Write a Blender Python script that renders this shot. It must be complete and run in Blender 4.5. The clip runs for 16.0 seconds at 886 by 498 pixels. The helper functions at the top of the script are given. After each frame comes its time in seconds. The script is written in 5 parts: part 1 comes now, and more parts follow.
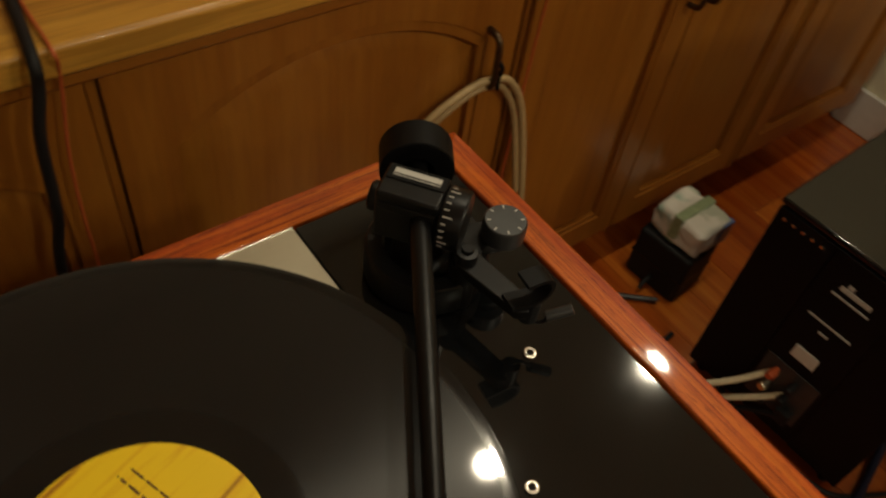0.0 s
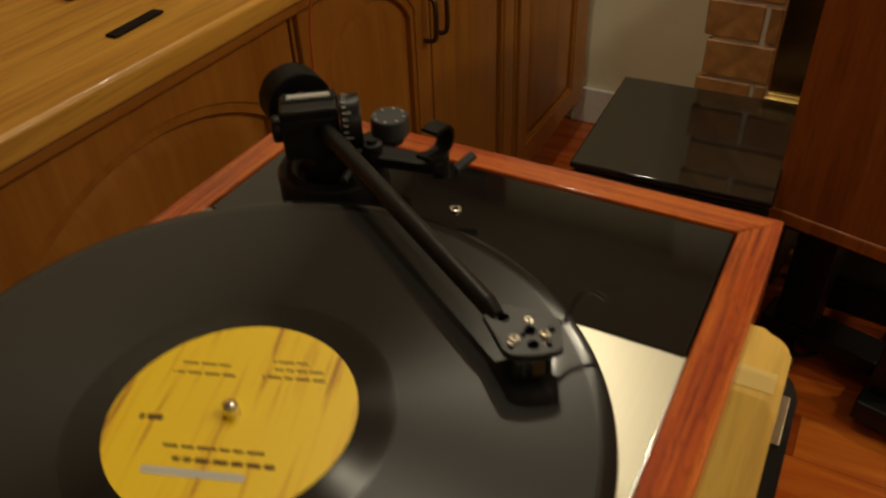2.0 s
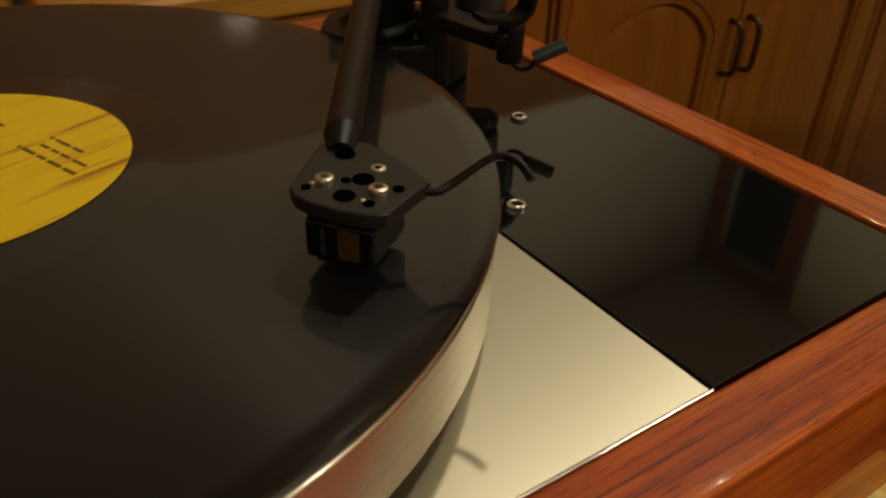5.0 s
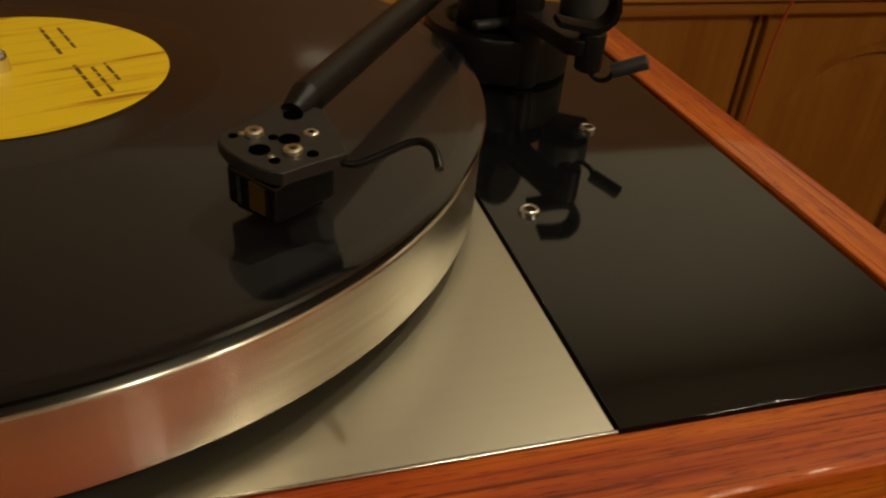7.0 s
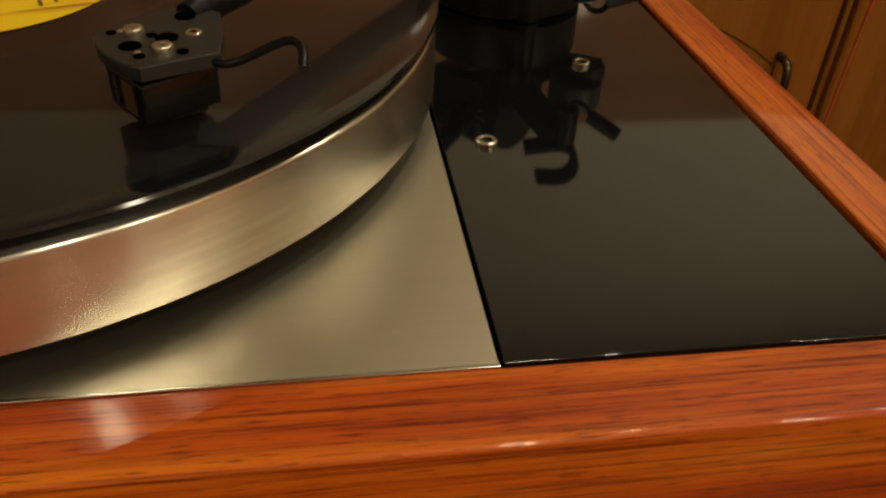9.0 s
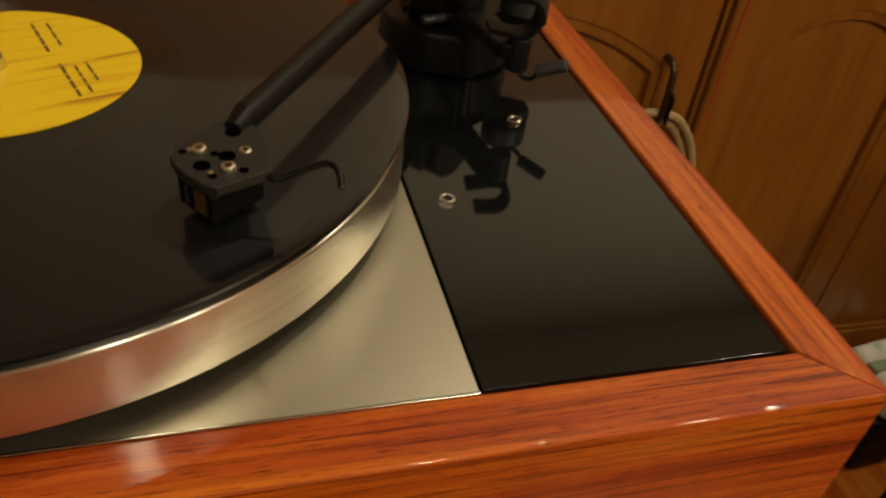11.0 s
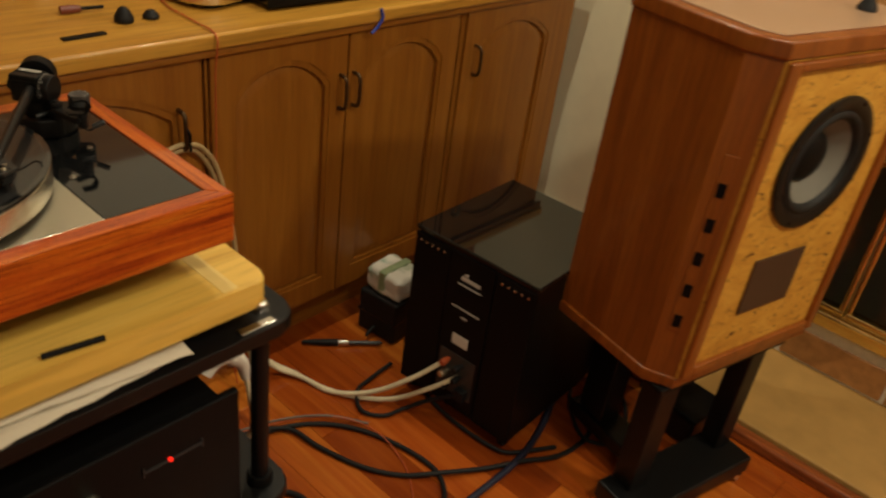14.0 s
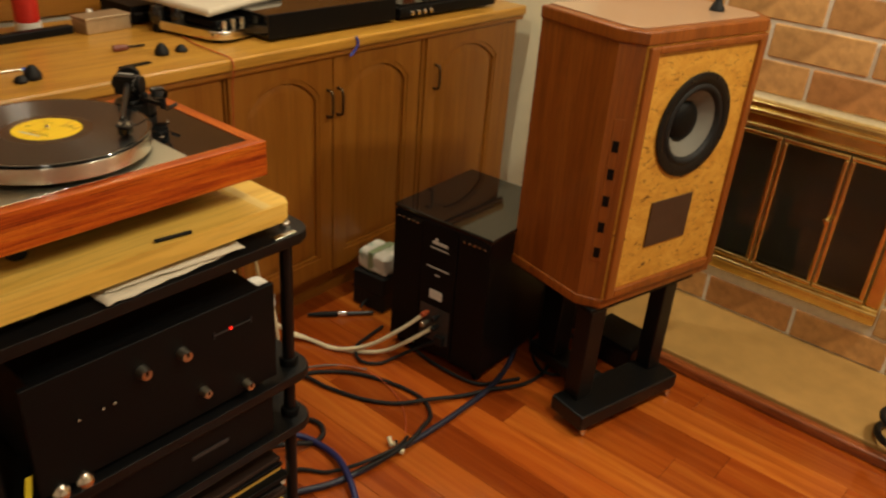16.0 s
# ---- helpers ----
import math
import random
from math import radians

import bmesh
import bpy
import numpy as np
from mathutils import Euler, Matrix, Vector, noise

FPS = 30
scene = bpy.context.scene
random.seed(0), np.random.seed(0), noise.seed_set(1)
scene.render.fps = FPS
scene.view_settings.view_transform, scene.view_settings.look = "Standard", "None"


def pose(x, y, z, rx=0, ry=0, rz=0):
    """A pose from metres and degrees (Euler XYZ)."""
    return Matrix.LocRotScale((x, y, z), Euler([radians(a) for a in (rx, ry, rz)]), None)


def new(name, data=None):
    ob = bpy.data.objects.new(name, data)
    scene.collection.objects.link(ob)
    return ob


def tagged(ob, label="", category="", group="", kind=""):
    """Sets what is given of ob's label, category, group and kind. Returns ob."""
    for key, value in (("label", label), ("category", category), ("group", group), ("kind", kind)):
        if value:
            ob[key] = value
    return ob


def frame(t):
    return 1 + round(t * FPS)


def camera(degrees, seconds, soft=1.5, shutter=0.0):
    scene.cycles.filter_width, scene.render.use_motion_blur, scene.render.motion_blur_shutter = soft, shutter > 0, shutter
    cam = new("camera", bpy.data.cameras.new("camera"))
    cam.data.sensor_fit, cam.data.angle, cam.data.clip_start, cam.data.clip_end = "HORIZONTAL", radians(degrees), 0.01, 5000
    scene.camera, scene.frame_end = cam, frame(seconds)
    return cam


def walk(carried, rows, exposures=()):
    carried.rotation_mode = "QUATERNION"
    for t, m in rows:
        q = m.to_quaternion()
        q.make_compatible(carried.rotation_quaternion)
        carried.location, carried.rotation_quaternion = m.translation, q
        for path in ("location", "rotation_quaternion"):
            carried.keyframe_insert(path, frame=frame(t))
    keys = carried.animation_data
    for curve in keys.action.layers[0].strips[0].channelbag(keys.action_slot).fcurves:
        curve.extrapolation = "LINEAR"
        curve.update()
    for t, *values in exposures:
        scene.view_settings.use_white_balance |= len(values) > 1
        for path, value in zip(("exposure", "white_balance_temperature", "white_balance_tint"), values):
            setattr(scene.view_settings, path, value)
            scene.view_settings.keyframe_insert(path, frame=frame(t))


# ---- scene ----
import itertools

PATH = [
    (0, pose(-0.2889, 0.0388, 1.3443, 41.11, -6.23, -35.93)),
    (0.5, pose(-0.3268, 0.0731, 1.3445, 42.10, -5.54, -47.23)),
    (1, pose(-0.3747, 0.0786, 1.3406, 44.10, -3.48, -55.49)),
    (1.5, pose(-0.4129, 0.0452, 1.3327, 48.45, 0.78, -63.01)),
    (2, pose(-0.4409, -0.0102, 1.2729, 52.29, 1.92, -62.04)),
    (2.5, pose(-0.4502, -0.0536, 1.2354, 55.07, 2.77, -61.15)),
    (3, pose(-0.3737, -0.0358, 1.1693, 57.67, 1.10, -56.40)),
    (3.5, pose(-0.3390, -0.0301, 1.1431, 58.18, 2.27, -52.16)),
    (4, pose(-0.3224, -0.0288, 1.1296, 58.25, 0.93, -48.17)),
    (4.5, pose(-0.3018, -0.0380, 1.1213, 57.32, -1.70, -41.35)),
    (5, pose(-0.2876, -0.0630, 1.1251, 56.90, -1.57, -34.07)),
    (7.5, pose(-0.2067, -0.0985, 1.1251, 56.51, -3.61, -11.45)),
    (8, pose(-0.1847, -0.1029, 1.1151, 58.53, -2.13, -8.09)),
    (8.5, pose(-0.1751, -0.1023, 1.1103, 55.88, -2.06, -8.00)),
    (11, pose(-0.2119, -0.1307, 1.1730, 51.13, -5.96, -14.48)),
    (11.5, pose(-0.2482, -0.1603, 1.2178, 51.04, -6.60, -20.14)),
    (12, pose(-0.2972, -0.1936, 1.2481, 52.66, -6.12, -22.45)),
    (12.5, pose(-0.3474, -0.2107, 1.2882, 53.71, -5.47, -35.63)),
    (13, pose(-0.3779, -0.2810, 1.3282, 54.06, -4.52, -44.96)),
    (13.5, pose(-0.4452, -0.4156, 1.3907, 55.97, -7.86, -48.20)),
    (14, pose(-0.4597, -0.6876, 1.4262, 58.52, -6.81, -46.80)),
    (14.5, pose(-0.5336, -0.8527, 1.4656, 59.78, -4.81, -49.96)),
    (15, pose(-0.6637, -0.9077, 1.4697, 59.97, -3.98, -52.03)),
    (15.5, pose(-0.7578, -0.9359, 1.4640, 61.27, -4.92, -53.12)),
    (16, pose(-0.8202, -1.0681, 1.4865, 62.13, -3.85, -49.31)),
]
EXPOSURES = [(0, -0.8), (1, -0.7), (2, -0.75), (2.5, -1.1), (3, -1.7), (4, -1.65), (5, -1.0), (7.5, -0.75), (8.5, -0.55), (11, -0.52), (12.5, -0.82), (13.2, -0.65), (14, -0.25), (16, 0.08)]
cam = camera(58.0, 16.0, soft=2.3, shutter=0.5)
walk(cam, PATH, EXPOSURES)

H = 0.983          # height of the plinth's top
CAB_Y = 0.69       # cabinet door fronts
COUNTER = 0.915
rnd = random.Random(7)

# ---------------------------------------------------------------- light
world = bpy.data.worlds.new("world")
scene.world = world
world.use_nodes = True
world.node_tree.nodes["Background"].inputs[0].default_value = (0.8, 0.86, 1.0, 1)
world.node_tree.nodes["Background"].inputs[1].default_value = 0.012


def downlight_lamp(x, y, watts, size):
    lamp = bpy.data.lights.new("downlight_lamp", "AREA")
    lamp.shape, lamp.size = "DISK", size
    lamp.energy, lamp.color = watts, (1.0, 0.875, 0.63)
    lamp.spread = radians(180)
    ob = new("downlight_lamp", lamp)
    ob.matrix_world = pose(x, y, 2.385)
    return ob


# First two follow mirrored glints; the other three are unseen, added as room fill.
LAMPS = [(0.41, 0.55, 6.3, 0.058), (1.03, 0.55, 9.6, 0.058), (0.30, -1.05, 15.5, 0.16), (-1.2, -1.3, 9.0, 0.16), (1.25, -1.5, 26.0, 0.16)]
for lx, ly, lw, ls in LAMPS:
    downlight_lamp(lx, ly, lw, ls)


# ---------------------------------------------------------------- materials
def mat(name):
    m = bpy.data.materials.new(name)
    m.use_nodes = True
    return m, m.node_tree.nodes, m.node_tree.links, m.node_tree.nodes["Principled BSDF"]


def coords(nodes, links, scale=(1, 1, 1), rot=(0, 0, 0)):
    tc = nodes.new("ShaderNodeTexCoord")
    mp = nodes.new("ShaderNodeMapping")
    mp.inputs["Scale"].default_value = scale
    mp.inputs["Rotation"].default_value = rot
    links.new(tc.outputs["Object"], mp.inputs["Vector"])
    return mp.outputs["Vector"]


def noise_node(nodes, links, vec, scale, detail=4.0, rough=0.55, dist=0.0):
    n = nodes.new("ShaderNodeTexNoise")
    n.inputs["Scale"].default_value = scale
    n.inputs["Detail"].default_value = detail
    n.inputs["Roughness"].default_value = rough
    n.inputs["Distortion"].default_value = dist
    links.new(vec, n.inputs["Vector"])
    return n


def ramp_node(nodes, links, fac, stops):
    r = nodes.new("ShaderNodeValToRGB")
    while len(r.color_ramp.elements) < len(stops):
        r.color_ramp.elements.new(0.5)
    for e, (p, c) in zip(r.color_ramp.elements, stops):
        e.position, e.color = p, (*c, 1)
    links.new(fac, r.inputs[0])
    return r


def mix_node(nodes, links, a, b, fac, kind="MIX"):
    m = nodes.new("ShaderNodeMix")
    m.data_type, m.blend_type = "RGBA", kind
    links.new(a, m.inputs[6])
    links.new(b, m.inputs[7])
    if isinstance(fac, float):
        m.inputs[0].default_value = fac
    else:
        links.new(fac, m.inputs[0])
    return m.outputs[2]


def bump_from(nodes, links, bsdf, fac, strength, dist=0.002):
    b = nodes.new("ShaderNodeBump")
    b.inputs["Strength"].default_value = strength
    b.inputs["Distance"].default_value = dist
    links.new(fac, b.inputs["Height"])
    links.new(b.outputs[0], bsdf.inputs["Normal"])


def plain(name, color, rough=0.5, metal=0.0, coat=0.0, var=0.25, scale=40.0, bump=0.1, spec=0.5):
    """A surface of one material with mottling at two scales and a fine relief."""
    m, nodes, links, bsdf = mat(name)
    v = coords(nodes, links)
    a = noise_node(nodes, links, v, scale)
    b = noise_node(nodes, links, v, scale / 9)
    dark = tuple(c * (1 - var) for c in color)
    lite = tuple(min(1, c * (1 + var * 0.6)) for c in color)
    ra = ramp_node(nodes, links, a.outputs[0], [(0.3, dark), (0.7, lite)])
    rb = ramp_node(nodes, links, b.outputs[0], [(0.3, tuple(c * (1 - var * 0.5) for c in color)), (0.7, color)])
    links.new(mix_node(nodes, links, ra.outputs[0], rb.outputs[0], 0.5), bsdf.inputs["Base Color"])
    rr = nodes.new("ShaderNodeMapRange")
    rr.inputs[3].default_value, rr.inputs[4].default_value = rough * 0.85, min(1, rough * 1.2)
    links.new(a.outputs[0], rr.inputs[0])
    links.new(rr.outputs[0], bsdf.inputs["Roughness"])
    bsdf.inputs["Metallic"].default_value = metal
    bsdf.inputs["Specular IOR Level"].default_value = spec
    bsdf.inputs["Coat Weight"].default_value = coat
    bsdf.inputs["Coat Roughness"].default_value = 0.06
    if bump:
        bump_from(nodes, links, bsdf, a.outputs[0], bump, 0.0006)
    return m


def wood(name, dark, mid, lite, axis, rough=0.35, coat=0.0, fine=1.0, per_piece=0.0, coat_rough=0.08, streak=0.5, spec=0.5):
    """Wood with grain along one axis: streaks, pores and broad figure."""
    m, nodes, links, bsdf = mat(name)
    s = [26.0 * fine] * 3
    s["xyz".index(axis)] = 1.4 * fine
    v = coords(nodes, links, s)
    if per_piece:
        info = nodes.new("ShaderNodeObjectInfo")
        add = nodes.new("ShaderNodeVectorMath")
        add.operation = "MULTIPLY_ADD"
        add.inputs[1].default_value = (37.0, 53.0, 29.0)
        links.new(info.outputs["Random"], add.inputs[0])
        links.new(v, add.inputs[2])
        v = add.outputs[0]
    n1 = noise_node(nodes, links, v, 1.0, 6, 0.6, 0.8)
    n2 = noise_node(nodes, links, v, 5.0, 3, 0.6)
    r1 = ramp_node(nodes, links, n1.outputs[0], [(0.28, dark), (0.5, mid), (0.72, lite)])
    r2 = ramp_node(nodes, links, n2.outputs[0], [(0.40, (0.22, 0.16, 0.13)), (0.52, (1, 1, 1))])
    col = mix_node(nodes, links, r1.outputs[0], r2.outputs[0], streak, "MULTIPLY")
    if per_piece:
        tone = ramp_node(nodes, links, info.outputs["Random"],
                         [(0.0, (0.55, 0.42, 0.38)), (0.35, (0.95, 0.85, 0.8)), (0.6, (0.72, 0.6, 0.55)), (0.85, (1.1, 1.2, 1.2)), (1.0, (1.35, 1.75, 1.7))])
        col = mix_node(nodes, links, col, tone.outputs[0], per_piece, "MULTIPLY")
    links.new(col, bsdf.inputs["Base Color"])
    rr = nodes.new("ShaderNodeMapRange")
    rr.inputs[3].default_value, rr.inputs[4].default_value = rough * 0.8, min(1, rough * 1.25)
    links.new(n1.outputs[0], rr.inputs[0])
    links.new(rr.outputs[0], bsdf.inputs["Roughness"])
    bsdf.inputs["Coat Weight"].default_value = coat
    bsdf.inputs["Coat Roughness"].default_value = coat_rough
    bsdf.inputs["Specular IOR Level"].default_value = spec
    bump_from(nodes, links, bsdf, n2.outputs[0], 0.12, 0.0005)
    return m


def rosewood(name, axis):
    """Lacquered rosewood: warm bands, crisp dark lines and short pores along the grain."""
    m, nodes, links, bsdf = mat(name)
    k = "xyz".index(axis)

    def along(across, length):
        q = [across] * 3
        q[k] = length
        return coords(nodes, links, q)
    band = noise_node(nodes, links, along(95.0, 3.2), 1.0, 4, 0.6, 0.5)
    line = noise_node(nodes, links, along(520.0, 9.0), 1.0, 4, 0.65, 0.6)
    pore = noise_node(nodes, links, along(1500.0, 90.0), 1.0, 2, 0.6)
    c = ramp_node(nodes, links, band.outputs[0], [(0.30, (0.25, 0.026, 0.002)), (0.46, (0.46, 0.072, 0.004)), (0.60, (0.60, 0.134, 0.008)), (0.74, (0.68, 0.215, 0.015))])
    dk = ramp_node(nodes, links, line.outputs[0], [(0.36, (0.25, 0.12, 0.08)), (0.47, (0.86, 0.80, 0.76)), (0.62, (1.08, 1.12, 1.1))])
    pk = ramp_node(nodes, links, pore.outputs[0], [(0.33, (0.28, 0.16, 0.12)), (0.43, (1, 1, 1))])
    a = mix_node(nodes, links, c.outputs[0], dk.outputs[0], 0.85, "MULTIPLY")
    links.new(mix_node(nodes, links, a, pk.outputs[0], 0.75, "MULTIPLY"), bsdf.inputs["Base Color"])
    bsdf.inputs["Roughness"].default_value = 0.42
    bsdf.inputs["Specular IOR Level"].default_value = 0.2
    bsdf.inputs["Coat Weight"].default_value = 0.7
    bsdf.inputs["Coat Roughness"].default_value = 0.04
    bump_from(nodes, links, bsdf, line.outputs[0], 0.10, 0.0003)
    return m


M_ROSE_X = rosewood("rosewood_lengthwise", "x")
M_ROSE_Y = rosewood("rosewood_crosswise", "y")
M_OAK_V = wood("stained_oak_upright", (0.235, 0.080, 0.007), (0.300, 0.112, 0.011), (0.350, 0.140, 0.016), "z", 0.40, 0.2, 1.0, 0.2, streak=0.10)
M_OAK_H = wood("stained_oak_lengthwise", (0.235, 0.080, 0.007), (0.300, 0.112, 0.011), (0.350, 0.140, 0.016), "x", 0.40, 0.2, 1.0, 0.2, streak=0.10)
M_COUNTER = wood("oiled_counter_wood", (0.38, 0.165, 0.022), (0.52, 0.26, 0.036), (0.62, 0.34, 0.055), "x", 0.33, 0.25, 0.8, streak=0.3)
M_MAPLE = wood("maple_block", (0.64, 0.37, 0.062), (0.76, 0.48, 0.092), (0.82, 0.55, 0.13), "x", 0.4, 0.1, 0.9, 0.25, streak=0.2)
M_FLOOR = wood("cherry_floor", (0.29, 0.052, 0.007), (0.43, 0.100, 0.012), (0.55, 0.165, 0.020), "y", 0.22, 0.55, 0.7, 1.0, 0.10, 0.12)
M_WALNUT = wood("speaker_walnut", (0.18, 0.044, 0.004), (0.25, 0.066, 0.007), (0.30, 0.088, 0.010), "z", 0.36, 0.2, 1.0, streak=0.25)
M_BLACK_GLOSS = plain("gloss_black_acrylic", (0.006, 0.0064, 0.0068), 0.05, 0, 0.0, 0.2, 60, 0.0, 0.7)
M_BLACK_SATIN = plain("satin_black_metal", (0.0045, 0.0045, 0.0048), 0.36, 0.0, 0, 0.3, 120, 0.08, 0.28)
M_BLACK_MATT = plain("matt_black_paint", (0.0028, 0.0028, 0.0031), 0.5, 0, 0, 0.3, 80, 0.12, 0.16)
M_GREY_DISC = plain("grey_anodised", (0.075, 0.078, 0.08), 0.4, 0.6, 0, 0.25, 90, 0.1)
M_RUBBER = plain("black_rubber", (0.008, 0.008, 0.0085), 0.6, 0, 0, 0.3, 60, 0.2, 0.3)
M_CHROME = plain("polished_steel", (0.75, 0.72, 0.66), 0.16, 1.0, 0, 0.1, 60, 0.0)
M_ALU = plain("turned_aluminium", (0.62, 0.58, 0.48), 0.28, 1.0, 0, 0.15, 90, 0.1)
M_SHELL = plain("anodised_headshell", (0.022, 0.0215, 0.020), 0.38, 0.0, 0, 0.2, 300, 0.06, 0.35)
M_CARTRIDGE = plain("gloss_cartridge_plastic", (0.004, 0.004, 0.0042), 0.16, 0.0, 0, 0.2, 200, 0.0, 0.5)
M_COIL = plain("dim_gold_coil", (0.13, 0.075, 0.018), 0.35, 0.4, 0, 0.5, 500, 0.1)
# near-black without gloss: the shade inside holes, put into the colour
M_HOLE = plain("hole_shade", (0.0012, 0.0012, 0.0012), 0.9, 0, 0, 0.2, 60, 0.0, 0.0)
M_BRASS = plain("polished_brass", (0.86, 0.66, 0.27), 0.20, 1.0, 0, 0.3, 25, 0.15)
M_SCREW = plain("nickel_screw", (0.80, 0.74, 0.58), 0.3, 1.0, 0, 0.2, 200, 0.1)
M_WALL = plain("cream_wall_paint", (0.83, 0.79, 0.58), 0.8, 0, 0, 0.08, 12, 0.15)
M_WALL_WHITE = plain("white_wall_paint", (0.70, 0.67, 0.57), 0.8, 0, 0, 0.06, 12, 0.15)
M_CEIL = plain("white_ceiling_paint", (0.76, 0.75, 0.68), 0.85, 0, 0, 0.06, 8, 0.15)
M_MORTAR = plain("pale_mortar", (0.76, 0.71, 0.60), 0.9, 0, 0, 0.2, 60, 0.5)
M_HEARTH = plain("tan_hearth_stone", (0.42, 0.245, 0.070), 0.6, 0, 0, 0.25, 14, 0.25)
M_DARKWOOD = plain("dark_fabric", (0.03, 0.012, 0.006), 0.7, 0, 0, 0.4, 30, 0.3)
M_PAPER = plain("creased_paper", (0.62, 0.56, 0.45), 0.8, 0, 0, 0.12, 14, 0.3)
M_CREAM_CABLE = plain("cream_cable_sheath", (0.76, 0.68, 0.47), 0.5, 0, 0, 0.2, 70, 0.2)
M_TAN_CABLE = plain("tan_cable_sheath", (0.42, 0.30, 0.14), 0.5, 0, 0, 0.25, 70, 0.2)
M_BLUE_CABLE = plain("dark_blue_cable_sheath", (0.012, 0.014, 0.035), 0.45, 0, 0, 0.3, 70, 0.2)
M_BLUE = plain("blue_plastic", (0.02, 0.05, 0.35), 0.4, 0, 0, 0.2, 60, 0.1)
M_RED = plain("red_plastic", (0.55, 0.02, 0.012), 0.4, 0, 0, 0.2, 60, 0.1)
M_COPPER = plain("copper_wire", (0.58, 0.12, 0.04), 0.4, 0.3, 0, 0.2, 60, 0.1)
M_WHITE = plain("white_plastic", (0.70, 0.68, 0.62), 0.45, 0, 0, 0.1, 40, 0.1)
M_YELLOW = plain("yellow_tag", (0.75, 0.62, 0.03), 0.5, 0, 0, 0.2, 40, 0.1)
M_CONE = plain("grey_paper_cone", (0.16, 0.15, 0.125), 0.75, 0, 0, 0.15, 50, 0.3)
M_PRINT = plain("pale_print", (0.55, 0.54, 0.5), 0.5, 0, 0, 0.1, 40, 0.0)
M_INK = plain("dark_print", (0.17, 0.085, 0.015), 0.7, 0, 0, 0.4, 80, 0.0)
M_SOOT = plain("sooty_firebox", (0.045, 0.039, 0.034), 0.9, 0, 0, 0.5, 20, 0.5)


def brushed_plate():
    m, nodes, links, bsdf = mat("brushed_aluminium_plate")
    v = coords(nodes, links, (1.0, 420.0, 1.0))
    n = noise_node(nodes, links, v, 1.0, 3)
    r = ramp_node(nodes, links, n.outputs[0], [(0.3, (0.625, 0.595, 0.480)), (0.7, (0.645, 0.615, 0.495))])
    links.new(r.outputs[0], bsdf.inputs["Base Color"])
    bsdf.inputs["Metallic"].default_value = 1.0
    bsdf.inputs["Roughness"].default_value = 0.38
    return m


def turned_metal():
    m, nodes, links, bsdf = mat("turned_platter_metal")
    v = coords(nodes, links, (3.0, 3.0, 1200.0))
    n = noise_node(nodes, links, v, 1.0, 2)
    r = ramp_node(nodes, links, n.outputs[0], [(0.3, (0.62, 0.58, 0.50)), (0.7, (0.74, 0.70, 0.62))])
    links.new(r.outputs[0], bsdf.inputs["Base Color"])
    bsdf.inputs["Metallic"].default_value = 1.0
    bsdf.inputs["Roughness"].default_value = 0.27
    tan = nodes.new("ShaderNodeTangent")
    tan.direction_type, tan.axis = "RADIAL", "Z"
    links.new(tan.outputs[0], bsdf.inputs["Tangent"])
    bsdf.inputs["Anisotropic"].default_value = 0.85
    bsdf.inputs["Anisotropic Rotation"].default_value = 0.25
    return m


def vinyl():
    """Black vinyl: fine concentric grooves, a smooth lead-out band."""
    m, nodes, links, bsdf = mat("black_vinyl_grooves")
    tc = nodes.new("ShaderNodeTexCoord")
    ln = nodes.new("ShaderNodeVectorMath")
    ln.operation = "LENGTH"
    sep = nodes.new("ShaderNodeSeparateXYZ")
    links.new(tc.outputs["Object"], sep.inputs[0])
    comb = nodes.new("ShaderNodeCombineXYZ")
    links.new(sep.outputs[0], comb.inputs[0])
    links.new(sep.outputs[1], comb.inputs[1])
    links.new(comb.outputs[0], ln.inputs[0])
    n = noise_node(nodes, links, comb.outputs[0], 1.0, 2)
    n.noise_dimensions = "1D"
    mul = nodes.new("ShaderNodeMath")
    mul.operation = "MULTIPLY"
    mul.inputs[1].default_value = 900.0
    links.new(ln.outputs["Value"], mul.inputs[0])
    links.new(mul.outputs[0], n.inputs["W"])
    band = ramp_node(nodes, links, ln.outputs["Value"],
                     [(0.0660, (0.16, 0.16, 0.16)), (0.0690, (0.34, 0.34, 0.34)), (0.1495, (0.34, 0.34, 0.34)), (0.1510, (0.14, 0.14, 0.14))])
    links.new(band.outputs[0], bsdf.inputs["Roughness"])
    bsdf.inputs["Base Color"].default_value = (0.0060, 0.0064, 0.0072, 1)
    bsdf.inputs["Specular IOR Level"].default_value = 0.34
    bsdf.inputs["Coat Weight"].default_value = 0.62
    bsdf.inputs["Coat Roughness"].default_value = 0.045
    tan = nodes.new("ShaderNodeTangent")
    tan.direction_type, tan.axis = "RADIAL", "Z"
    links.new(tan.outputs[0], bsdf.inputs["Tangent"])
    bsdf.inputs["Anisotropic"].default_value = 0.75
    bsdf.inputs["Anisotropic Rotation"].default_value = 0.25
    bump_from(nodes, links, bsdf, n.outputs[0], 0.04, 0.0002)
    return m


